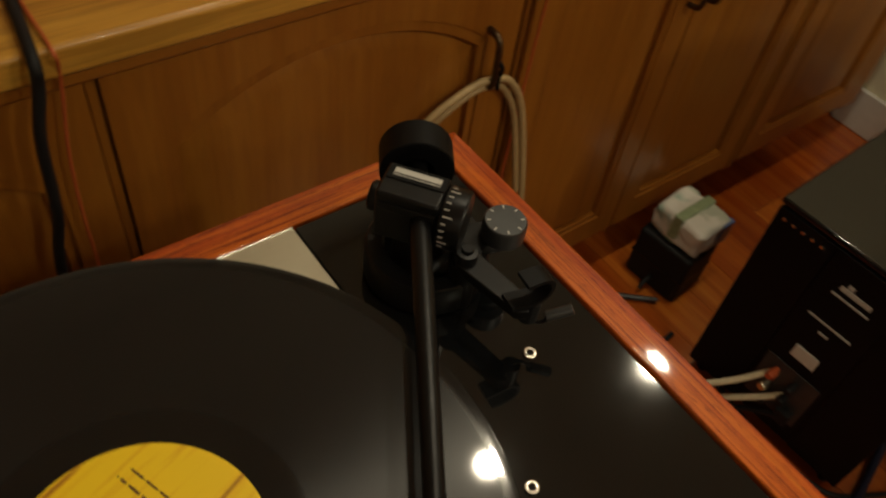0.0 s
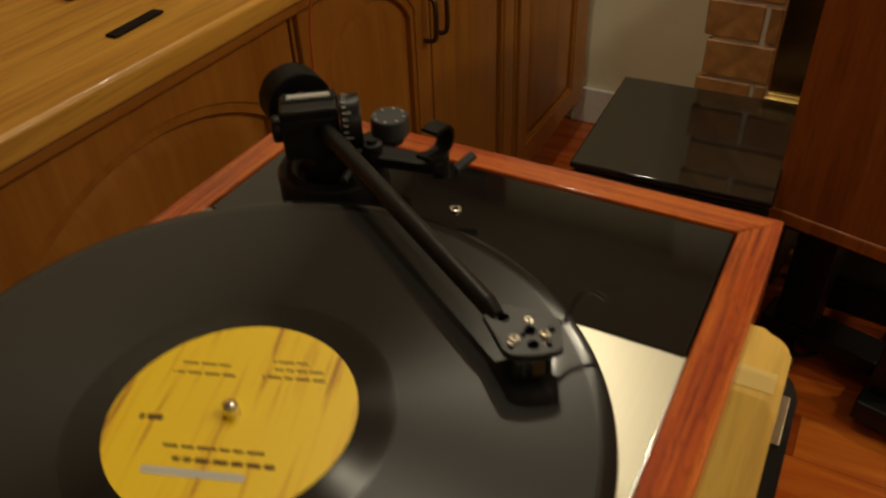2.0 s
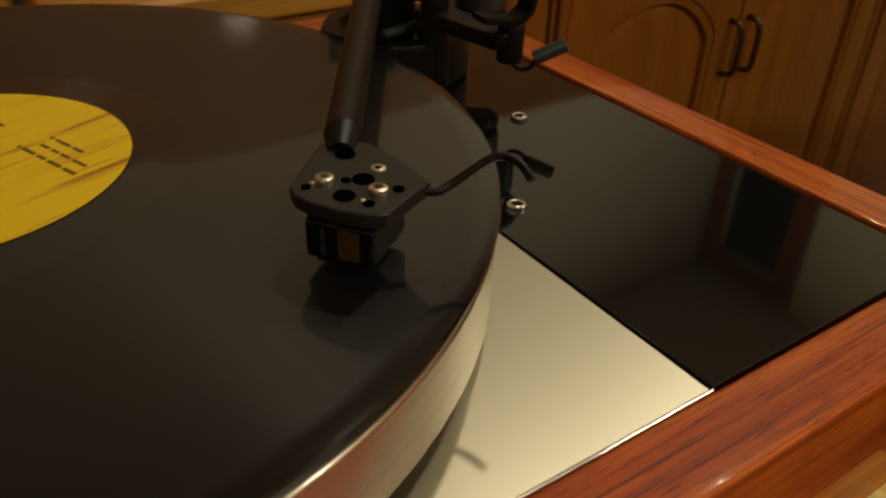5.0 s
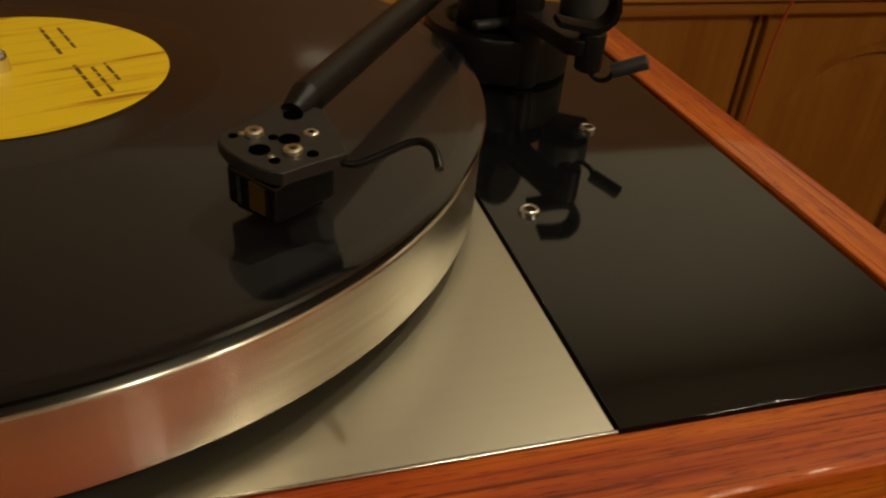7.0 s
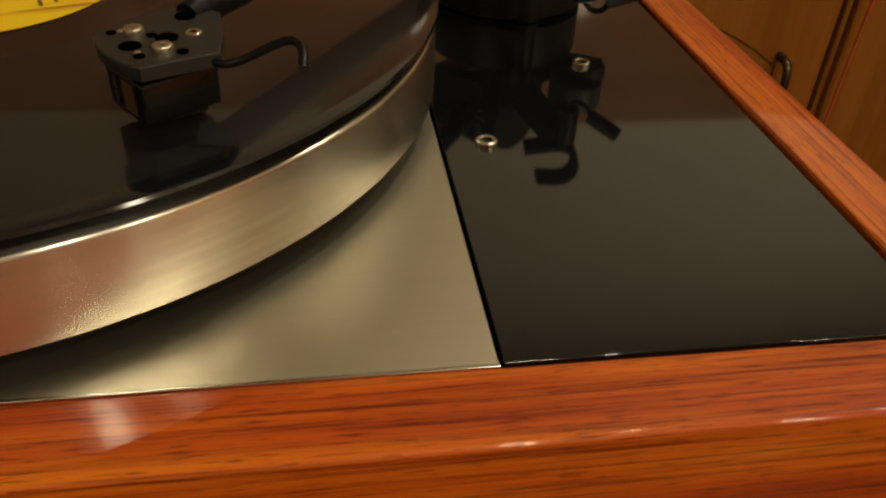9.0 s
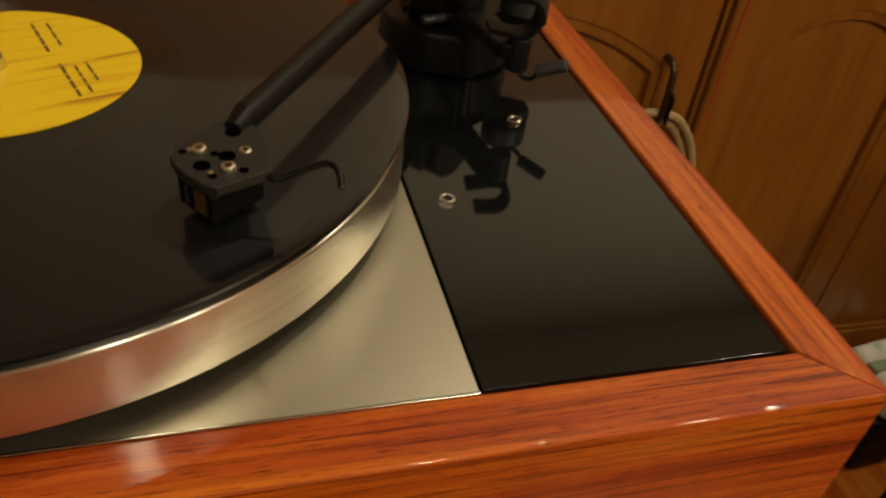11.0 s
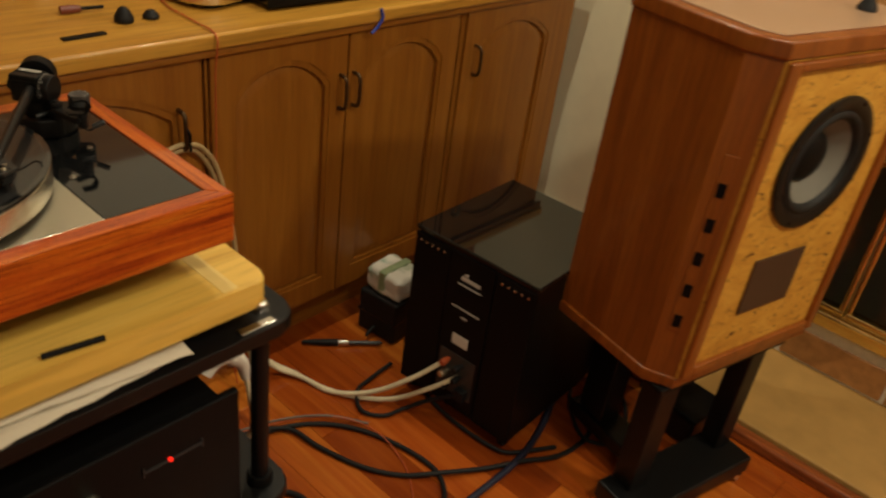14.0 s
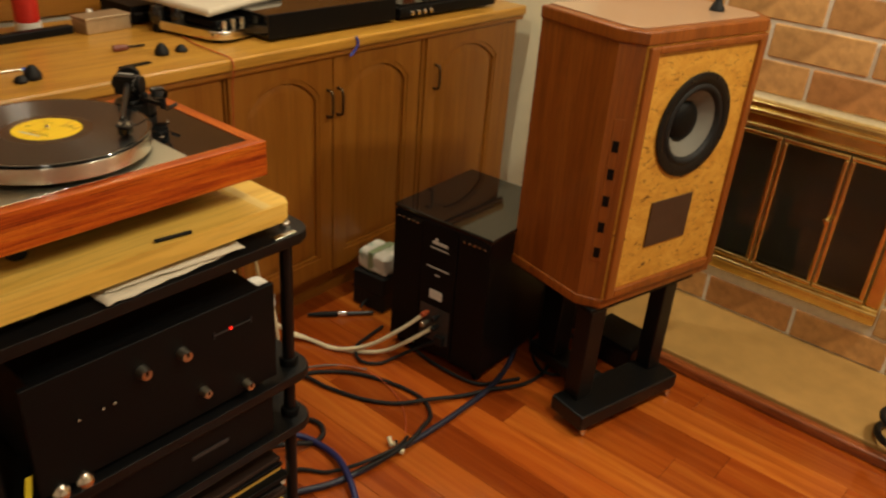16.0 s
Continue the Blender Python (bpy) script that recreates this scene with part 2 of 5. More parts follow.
def burl():
    m, nodes, links, bsdf = mat("burl_cork_baffle")
    v = coords(nodes, links, (1.0, 1.0, 1.6))
    n1 = noise_node(nodes, links, v, 16.0, 6, 0.7, 1.5)
    n2 = noise_node(nodes, links, coords(nodes, links, (1.0, 1.0, 2.6)), 26.0, 5, 0.7, 1.2)
    r1 = ramp_node(nodes, links, n1.outputs[0], [(0.3, (0.44, 0.19, 0.022)), (0.5, (0.58, 0.29, 0.038)), (0.7, (0.66, 0.37, 0.065))])
    r2 = ramp_node(nodes, links, n2.outputs[0], [(0.375, (0.12, 0.045, 0.015)), (0.415, (1, 1, 1))])
    links.new(mix_node(nodes, links, r1.outputs[0], r2.outputs[0], 0.85, "MULTIPLY"), bsdf.inputs["Base Color"])
    bsdf.inputs["Roughness"].default_value = 0.5
    bump_from(nodes, links, bsdf, n2.outputs[0], 0.2, 0.001)
    return m


def label_paper():
    m, nodes, links, bsdf = mat("yellow_label_paper")
    v = coords(nodes, links, (210, 9, 1))
    w = noise_node(nodes, links, v, 1.0, 3, 0.55, 0.6)
    r = ramp_node(nodes, links, w.outputs[0], [(0.33, (0.46, 0.20, 0.012)), (0.40, (0.86, 0.53, 0.012)), (0.48, (0.94, 0.65, 0.016))])
    links.new(r.outputs[0], bsdf.inputs["Base Color"])
    bsdf.inputs["Roughness"].default_value = 0.42
    return m


def glass():
    m, nodes, links, bsdf = mat("smoked_fire_glass")
    bsdf.inputs["Base Color"].default_value = (0.24, 0.24, 0.25, 1)
    bsdf.inputs["Transmission Weight"].default_value = 1.0
    bsdf.inputs["Roughness"].default_value = 0.04
    bsdf.inputs["IOR"].default_value = 1.45
    return m


def glow(name, color, strength):
    m, nodes, links, bsdf = mat(name)
    bsdf.inputs["Base Color"].default_value = (color[0] * 0.1, color[1] * 0.1, color[2] * 0.1, 1)
    bsdf.inputs["Emission Color"].default_value = (*color, 1)
    bsdf.inputs["Emission Strength"].default_value = strength
    return m


M_PLATE, M_TURNED, M_VINYL, M_BURL, M_LABEL, M_GLASS = brushed_plate(), turned_metal(), vinyl(), burl(), label_paper(), glass()
M_LED = glow("red_led", (1.0, 0.02, 0.008), 1.6)


# ---------------------------------------------------------------- mesh helpers
def part(name, bm, material, parent=None, label="", smooth=True):
    me = bpy.data.meshes.new(name)
    bmesh.ops.recalc_face_normals(bm, faces=bm.faces)
    for f in bm.faces:
        f.smooth = smooth
    bm.to_mesh(me)
    bm.free()
    me.materials.append(material)
    if smooth:
        me.set_sharp_from_angle(angle=radians(50))
    ob = new(name, me)
    if smooth:
        wn = ob.modifiers.new("even_normals", "WEIGHTED_NORMAL")
        wn.keep_sharp = True
    if parent:
        ob.parent = parent
    if label:
        tagged(ob, label)
    return ob


def thing(name, label, category, at=None, group="", kind=""):
    ob = new(name)
    ob.empty_display_size = 0.05
    if at is not None:
        ob.matrix_world = at
    return tagged(ob, label, category, group, kind)


def box(x0, x1, y0, y1, z0, z1, bevel=0.0, seg=2, bm=None):
    bm = bm or bmesh.new()
    vs = [bm.verts.new((x, y, z)) for x, y, z in itertools.product((x0, x1), (y0, y1), (z0, z1))]
    fs = [bm.faces.new([vs[i] for i in q]) for q in ((0, 1, 3, 2), (4, 6, 7, 5), (0, 4, 5, 1), (2, 3, 7, 6), (0, 2, 6, 4), (1, 5, 7, 3))]
    if bevel:
        es = list({e for f in fs for e in f.edges})
        bmesh.ops.bevel(bm, geom=es, offset=bevel, segments=seg, affect="EDGES", profile=0.5)
    return bm


def lathe(profile, n=48, bm=None, m=None):
    """Turn a profile of (radius, height) about z."""
    bm = bm or bmesh.new()
    rings = []
    for r, z in profile:
        if r < 1e-6:
            rings.append([bm.verts.new((0, 0, z))])
        else:
            rings.append([bm.verts.new((r * math.cos(2 * math.pi * i / n), r * math.sin(2 * math.pi * i / n), z)) for i in range(n)])
    for a, b in zip(rings, rings[1:]):
        for i in range(n):
            j = (i + 1) % n
            if len(a) == 1 and len(b) > 1:
                bm.faces.new((a[0], b[i], b[j]))
            elif len(b) == 1 and len(a) > 1:
                bm.faces.new((a[i], a[j], b[0]))
            elif len(a) > 1:
                bm.faces.new((a[i], a[j], b[j], b[i]))
    if m is not None:
        bmesh.ops.transform(bm, matrix=m, verts=[v for r in rings for v in r])
    return bm


def rod(r, h, n=24, edge=0.0, m=None, bm=None):
    e = edge or r * 0.12
    return lathe([(0, 0), (r - e, 0), (r, e), (r, h - e), (r - e, h), (0, h)], n, bm, m)


def prism(points, z0, z1, bevel=0.0, seg=2):
    """An upright prism over a plan outline."""
    bm = bmesh.new()
    lo = [bm.verts.new((x, y, z0)) for x, y in points]
    hi = [bm.verts.new((x, y, z1)) for x, y in points]
    n = len(points)
    bm.faces.new(lo[::-1])
    bm.faces.new(hi)
    for i in range(n):
        j = (i + 1) % n
        bm.faces.new((lo[i], lo[j], hi[j], hi[i]))
    if bevel:
        es = [e for e in bm.edges if abs(e.verts[0].co.z - e.verts[1].co.z) < 1e-6]
        bmesh.ops.bevel(bm, geom=es, offset=bevel, segments=seg, affect="EDGES", profile=0.5)
    return bm


def round_rect(x0, x1, y0, y1, r, n=6):
    pts = []
    for cx, cy, a in ((x1 - r, y1 - r, 0), (x0 + r, y1 - r, 90), (x0 + r, y0 + r, 180), (x1 - r, y0 + r, 270)):
        for i in range(n + 1):
            t = radians(a + 90 * i / n)
            pts.append((cx + r * math.cos(t), cy + r * math.sin(t)))
    return pts


def smooth_path(points, steps=8):
    """Catmull-Rom through the points."""
    p = [Vector(q) for q in points]
    p = [p[0] * 2 - p[1]] + p + [p[-1] * 2 - p[-2]]
    out = []
    for i in range(1, len(p) - 2):
        for k in range(steps):
            t = k / steps
            a, b, c, d = p[i - 1:i + 3]
            out.append(0.5 * ((2 * b) + (c - a) * t + (2 * a - 5 * b + 4 * c - d) * t * t + (3 * b - a - 3 * c + d) * t ** 3))
    return out + [p[-2]]


def tube(points, r, n=10, steps=8, bm=None, ends=None):
    """A round cable along a smooth path; ends gives other radii at both ends."""
    bm = bm or bmesh.new()
    pts = smooth_path(points, steps)
    up = Vector((0, 0, 1))
    rings = []
    for i, q in enumerate(pts):
        d = (pts[min(i + 1, len(pts) - 1)] - pts[max(i - 1, 0)]).normalized()
        if abs(d.dot(up)) > 0.98:
            up = Vector((1, 0, 0))
        s = d.cross(up).normalized()
        u = s.cross(d)
        up = u
        rr = r if ends is None else ends[0] + (ends[1] - ends[0]) * i / (len(pts) - 1)
        rings.append([bm.verts.new(q + rr * (math.cos(2 * math.pi * k / n) * s + math.sin(2 * math.pi * k / n) * u)) for k in range(n)])
    for a, b in zip(rings, rings[1:]):
        for k in range(n):
            j = (k + 1) % n
            bm.faces.new((a[k], a[j], b[j], b[k]))
    bm.faces.new(rings[0][::-1])
    bm.faces.new(rings[-1])
    return bm


def place(bm, m):
    bmesh.ops.transform(bm, matrix=m, verts=bm.verts)
    return bm


# ---------------------------------------------------------------- the room
EAST, BRICK_X = 1.80, 1.72
WEST, SOUTH, NORTH, CEIL = -2.6, -3.2, 1.36, 2.40

tagged(part("ceiling", box(WEST, EAST + 0.1, SOUTH, NORTH + 0.1, CEIL, CEIL + 0.1), M_CEIL, smooth=False), "plain white painted ceiling", "ceiling", kind="structure")
tagged(part("wall_north", box(WEST, EAST + 0.12, NORTH, NORTH + 0.12, 0, CEIL), M_WALL_WHITE, smooth=False), "white painted wall above the counter", "wall", kind="structure")
tagged(part("back_panel", box(-1.56, 1.745, NORTH - 0.02, NORTH - 0.001, COUNTER + 0.001, 1.63, 0.003), M_OAK_H, smooth=False), "dark stained wooden back panel above the counter", "wall panel", kind="structure")
WY0, WY1, WZ0, WZ1 = 1.03, 1.30, 1.02, 2.32        # narrow window in the corner over the counter
bm = bmesh.new()
for y0, y1, z0, z1 in ((SOUTH, WY0, 0, CEIL), (WY1, NORTH, 0, CEIL), (WY0, WY1, 0, WZ0), (WY0, WY1, WZ1, CEIL)):
    box(EAST, EAST + 0.12, y0, y1, z0, z1, 0, 2, bm)
tagged(part("wall_east", bm, M_WALL, smooth=False), "cream painted wall beside the brick chimney", "wall", kind="structure")
win = thing("window_1", "tall narrow window with a dark wooden frame, night outside", "window", kind="structure")
for y0, y1, z0, z1 in ((WY0 - 0.05, WY0 + 0.02, WZ0 - 0.05, WZ1 + 0.05), (WY1 - 0.02, NORTH - 0.022, WZ0 - 0.05, WZ1 + 0.05), (WY0 + 0.0205, WY1 - 0.0205, WZ0 - 0.05, WZ0 + 0.02), (WY0 + 0.0205, WY1 - 0.0205, WZ1 - 0.02, WZ1 + 0.05)):
    part("window_frame", box(EAST - 0.022, EAST - 0.001, y0, y1, z0, z1, 0.004), M_WALNUT, win)
part("pane", box(EAST + 0.060, EAST + 0.065, WY0 + 0.001, WY1 - 0.001, WZ0 + 0.001, WZ1 - 0.001), M_GLASS, win, smooth=False)
# South and west walls are out of view; their white bounces neutral light upwards.
tagged(part("wall_south", box(WEST, EAST + 0.12, SOUTH - 0.12, SOUTH, 0, CEIL), M_WALL_WHITE, smooth=False), "unseen plain white wall, added to bounce light", "wall", kind="structure")
tagged(part("wall_west", box(WEST - 0.12, WEST, SOUTH - 0.12, NORTH + 0.12, 0, CEIL), M_WALL_WHITE, smooth=False), "unseen plain white wall, added to bounce light", "wall", kind="structure")
tagged(part("baseboard", box(EAST - 0.016, EAST, 0.35, 0.75, 0.0, 0.12, 0.004), M_WHITE), "white painted baseboard along the cream wall", "baseboard", kind="structure")


def downlights():
    for lx, ly, _, ls in LAMPS:
        # The three southern trims only dress the added fill lamps.
        d = thing("ceiling_downlight", "round recessed ceiling downlight with white trim", "ceiling light", pose(lx, ly, CEIL), "ceiling downlights")
        part("trim_ring", lathe([(ls * 0.55, 0.0), (ls * 0.55, -0.004), (ls * 0.55 + 0.014, -0.006), (ls * 0.55 + 0.018, 0.0)], 32), M_WHITE, d)


downlights()


# ---------------------------------------------------------------- built-in cabinet
def arch_outline(x0, x1, z0, z1, rise, n=14):
    """An upright panel with a flat-arched head, as (x, z) counter-clockwise."""
    w = (x1 - x0) / 2
    rad = (w * w + rise * rise) / (2 * rise)
    cx, cz = (x0 + x1) / 2, z1 - rad
    a = math.asin(w / rad)
    pts = [(x0, z0), (x1, z0)]
    for i in range(n + 1):
        t = a - 2 * a * i / n
        pts.append((cx + rad * math.sin(t), cz + rad * math.cos(t)))
    return pts


def ring_between(outer, inner, y0, y1):
    """A frame standing in the x-z plane: outer and inner outlines with as many points, from y0 (front) to y1."""
    bm = bmesh.new()
    loops = [[bm.verts.new((x, y, z)) for x, z in pts] for pts, y in ((outer, y0), (inner, y0), (inner, y1), (outer, y1))]
    n = len(outer)
    for a, b in ((0, 1), (1, 2), (2, 3), (3, 0)):
        for i in range(n):
            j = (i + 1) % n
            bm.faces.new((loops[a][i], loops[a][j], loops[b][j], loops[b][i]))
    return bm


def square_to(pts, x0, x1, z0, z1):
    """Points of a rectangle that pair with an arched outline."""
    out = []
    for i, (x, z) in enumerate(pts):
        if i == 0:
            out.append((x0, z0))
        elif i == 1:
            out.append((x1, z0))
        else:
            k = (i - 2) / (len(pts) - 3)
            out.append((x1 + (x0 - x1) * k, z1))
    return out


def door(unit, x0, x1, z0, z1, hx, handle_mat):
    """A frame-and-panel door with an arched head and a raised field."""
    d = new("door")
    d.parent = unit
    m = 0.050
    inner = arch_outline(x0 + m, x1 - m, z0 + m + 0.01, z1 - m + 0.012, 0.074)
    part("door_frame", ring_between(square_to(inner, x0, x1, z0, z1), inner, CAB_Y, CAB_Y + 0.02), M_OAK_V, d)
    moulding = arch_outline(x0 + m + 0.012, x1 - m - 0.012, z0 + m + 0.022, z1 - m - 0.002, 0.070)
    part("moulding", ring_between(inner, moulding, CAB_Y + 0.003, CAB_Y + 0.016), M_OAK_V, d)
    bm = bmesh.new()
    field = arch_outline(x0 + m + 0.042, x1 - m - 0.042, z0 + m + 0.052, z1 - m - 0.032, 0.058)
    lo = [bm.verts.new((x, CAB_Y + 0.013, z)) for x, z in moulding]
    hi = [bm.verts.new((x, CAB_Y + 0.004, z)) for x, z in field]
    for i in range(len(lo)):
        j = (i + 1) % len(lo)
        bm.faces.new((lo[i], lo[j], hi[j], hi[i]))
    bm.faces.new(hi)
    part("panel", bm, M_OAK_V, d)
    hz = 0.722
    part("handle", tube([(hx, CAB_Y + 0.002, hz + 0.042), (hx, CAB_Y - 0.022, hz + 0.036), (hx, CAB_Y - 0.026, hz), (hx, CAB_Y - 0.022, hz - 0.036), (hx, CAB_Y + 0.002, hz - 0.042)], 0.0048, 8), handle_mat, d, "dark bronze bow handle")
    return d


M_BRONZE = plain("dark_bronze", (0.10, 0.065, 0.035), 0.35, 0.9, 0, 0.3, 60, 0.1)
UNITS = [(-1.55, -0.72, [(-1.53, -1.14, -1.162), (-1.13, -0.74, -1.108)]), (-0.72, 0.40, [(-0.70, -0.165, -0.66), (-0.150, 0.385, 0.336)]),
         (0.40, 1.19, [(0.412, 0.784, 0.764), (0.790, 1.172, 0.806)]), (1.19, 1.73, [(1.212, 1.655, 1.256)])]
for ux0, ux1, doors in UNITS:
    cab = thing("built_in_cabinet", "honey-stained oak base cabinet with arched panel doors", "cabinet", None, "built-in oak cabinets")
    bm = box(ux0 + 0.001, ux1 - 0.001, CAB_Y + 0.0215, CAB_Y + 0.55, 0.11, COUNTER - 0.036)
    part("body", bm, M_OAK_V, cab, smooth=False)
    part("toe_kick", box(ux0 + 0.001, ux1 - 0.001, CAB_Y + 0.075, CAB_Y + 0.095, 0.0, 0.11), M_OAK_H, cab, smooth=False)
    edges = [ux0 + 0.001] + [e for dd in doors for e in dd[:2]] + [ux1 - 0.001]
    for k in range(0, len(edges), 2):
        if edges[k + 1] - edges[k] > 0.004:
            part("stile", box(edges[k] + 0.002, edges[k + 1] - 0.002, CAB_Y + 0.006, CAB_Y + 0.0215, 0.112, 0.865, 0.002), M_OAK_V, cab)
    part("top_rail", box(ux0 + 0.001, ux1 - 0.001, CAB_Y + 0.004, CAB_Y + 0.0215, 0.866, COUNTER - 0.036), M_OAK_H, cab, smooth=False)
    for dx0, dx1, hl in doors:
        door(cab, dx0, dx1, 0.135, 0.862, hl, M_BRONZE)

ct = thing("countertop", "worn oiled honey-coloured wooden countertop over the cabinets", "countertop")
part("slab", box(-1.56, 1.745, CAB_Y - 0.022, CAB_Y + 0.60, COUNTER - 0.034, COUNTER, 0.007, 3), M_COUNTER, ct)
part("edge_strip", box(-1.56, 1.745, CAB_Y - 0.012, CAB_Y + 0.004, COUNTER - 0.052, COUNTER - 0.0345, 0.004), M_OAK_H, ct)

# ---------------------------------------------------------------- chimney, fireplace and hearth
chimney = thing("brick_chimney", "tan glazed brick chimney breast with pale mortar", "brick wall", kind="structure")
FY0, FY1, FZ0, FZ1 = -0.79, 0.17, 0.20, 0.80
CH0, CH1 = -1.75, 0.352
bm = bmesh.new()
for y0, y1, z0, z1 in ((CH0, FY0 + 0.02, 0, CEIL), (FY1 - 0.02, CH1 - 0.012, 0, CEIL), (FY0 + 0.02, FY1 - 0.02, FZ1 - 0.02, CEIL), (FY0 + 0.02, FY1 - 0.02, 0, FZ0 + 0.02)):
    box(BRICK_X + 0.0005, EAST - 0.001, y0, y1, z0, z1, 0, 2, bm)
part("mortar_backing", bm, M_MORTAR, chimney, smooth=False)

hearth = thing("hearth", "tan stone hearth slab before the fireplace", "hearth", kind="structure")
part("slab", box(1.335, BRICK_X + 0.006, -1.75, 0.45, 0.0, 0.045, 0.006), M_HEARTH, hearth)
part("wood_border", box(1.300, 1.3345, -1.75, 0.45, 0.0, 0.034, 0.008), wood("border_cherry", (0.19, 0.045, 0.012), (0.30, 0.08, 0.02), (0.38, 0.12, 0.035), "y", 0.3, 0.4), hearth, "reddish wooden border strip")

fire = thing("fireplace_doors", "polished brass fireplace surround with smoked glass bifold doors", "fireplace")
fx = BRICK_X - 0.035
part("surround_top", box(fx, BRICK_X + 0.03, FY0, FY1, FZ1 - 0.085, FZ1, 0.008), M_BRASS, fire)
part("top_moulding", tube([(fx - 0.006, FY0, FZ1 - 0.03), (fx - 0.006, FY1, FZ1 - 0.03)], 0.010, 10), M_BRASS, fire)
part("lower_moulding", tube([(fx - 0.004, FY0, FZ1 - 0.075), (fx - 0.004, FY1, FZ1 - 0.075)], 0.007, 10), M_BRASS, fire)
part("surround_bottom", box(fx, BRICK_X + 0.03, FY0, FY1, FZ0, FZ0 + 0.062, 0.008), M_BRASS, fire)
part("bottom_moulding", tube([(fx - 0.005, FY0, FZ0 + 0.045), (fx - 0.005, FY1, FZ0 + 0.045)], 0.009, 10), M_BRASS, fire)
part("surround_side", box(fx, BRICK_X + 0.03, FY0, -0.747, FZ0 + 0.062, FZ1 - 0.085, 0.006), M_BRASS, fire)
part("surround_side", box(fx, BRICK_X + 0.03, 0.034, FY1, FZ0 + 0.062, FZ1 - 0.085, 0.006), M_BRASS, fire)
PY = [-0.745, -0.584, -0.382, -0.175, 0.032]
for k in range(4):
    leaf = new("glass_door")
    leaf.parent = fire
    y0, y1, z0, z1 = PY[k] + 0.002, PY[k + 1] - 0.002, FZ0 + 0.066, FZ1 - 0.089
    b = 0.015
    part("door_rail", box(fx - 0.012, fx + 0.008, y0, y1, z0, z0 + b, 0.004), M_BRASS, leaf)
    part("door_rail", box(fx - 0.012, fx + 0.008, y0, y1, z1 - b, z1, 0.004), M_BRASS, leaf)
    part("door_stile", box(fx - 0.012, fx + 0.008, y0, y0 + b, z0 + b, z1 - b, 0.004), M_BRASS, leaf)
    part("door_stile", box(fx - 0.012, fx + 0.008, y1 - b, y1, z0 + b, z1 - b, 0.004), M_BRASS, leaf)
    part("pane", box(fx - 0.003, fx + 0.002, y0 + b - 0.002, y1 - b + 0.002, z0 + b - 0.002, z1 - b + 0.002), M_GLASS, leaf, smooth=False)
for k in (1, 3):
    part("knob", rod(0.011, 0.022, 16, 0, pose(fx - 0.012, PY[k] + 0.009, FZ0 + 0.30, 0, -90, 0)), M_BRASS, fire)
bm = bmesh.new()
d = 0.42
for a, b_, c, e, f, g_ in ((1.79, 1.79 + d, FY0 + 0.03, FY0 + 0.05, FZ0, FZ1), (1.79, 1.79 + d, FY1 - 0.05, FY1 - 0.03, FZ0, FZ1),
                          (1.79 + d, 1.81 + d, FY0, FY1, FZ0, FZ1), (1.79, 1.79 + d, FY0 + 0.03, FY1 - 0.03, FZ0 - 0.02, FZ0), (1.79, 1.79 + d, FY0 + 0.03, FY1 - 0.03, FZ1, FZ1 + 0.02)):
    box(a, b_, c, e, f, g_, 0, 2, bm)
part("firebox", bm, M_SOOT, fire, smooth=False)
for k in range(4):
    y = -0.62 + 0.19 * k
    part("log", place(lathe([(0, 0), (0.034, 0.004), (0.040, 0.12), (0.036, 0.27), (0.030, 0.30), (0, 0.302)], 14), pose(1.86 + 0.03 * (k % 2), y, FZ0 + 0.07 + 0.03 * (k % 3), 80, 10 * k, 60)), M_SOOT, fire)

# ---------------------------------------------------------------- equipment rack under the turntable
RACK = [(-0.545, 0.042, -0.012, 0.415)]
rx0, rx1, ry0, ry1 = RACK[0]
SHELVES = [0.806, 0.492, 0.362, 0.075]
rack = thing("equipment_rack", "black metal hi-fi rack with round posts and rounded shelves", "rack")
for zz in SHELVES:
    part("shelf", prism(round_rect(rx0 - 0.03, rx1 + 0.03, ry0 - 0.03, ry1 + 0.03, 0.036), zz - 0.022, zz, 0.004), M_BLACK_SATIN, rack)
for px, py in itertools.product((rx0 + 0.008, rx1 - 0.006), (ry0 + 0.012, ry1 - 0.012)):
    for z0, z1 in zip([0.02] + SHELVES[::-1], [SHELVES[-1] - 0.022] + [q - 0.022 for q in SHELVES[::-1][1:]]):
        part("post", rod(0.0125, z1 - z0, 20, 0, pose(px, py, z0)), M_BLACK_SATIN, rack)
        if z0 > 0.03:
            part("collar", lathe([(0.0126, 0), (0.019, 0.0), (0.019, 0.012), (0.016, 0.016), (0.0126, 0.016)], 20, None, pose(px, py, z0 + 0.0005)), M_BLACK_MATT, rack)
    part("bolt", lathe([(0, 0), (0.012, 0), (0.012, 0.008), (0.010, 0.010), (0.006, 0.010), (0.006, 0.006), (0, 0.006)], 6, None, pose(px, py, SHELVES[0])), M_CHROME, rack, "steel hexagon bolt")
    part("spike", lathe([(0, 0), (0.004, 0.004), (0.012, 0.02), (0, 0.021)], 12, None, pose(px, py, 0)), M_CHROME, rack)
part("steel_shim", box(-0.016, 0.034, -0.037, -0.026, SHELVES[0], SHELVES[0] + 0.003, 0.001), M_CHROME, rack, "bright steel strip")

block = thing("maple_board", "thick maple butcher-block board with rounded corners", "board")
BZ0, BZ1 = 0.832, 0.868
part("slab", prism(round_rect(-0.512, 0.033, -0.028, 0.40, 0.022), BZ0, BZ1, 0.005, 3), M_MAPLE, block)
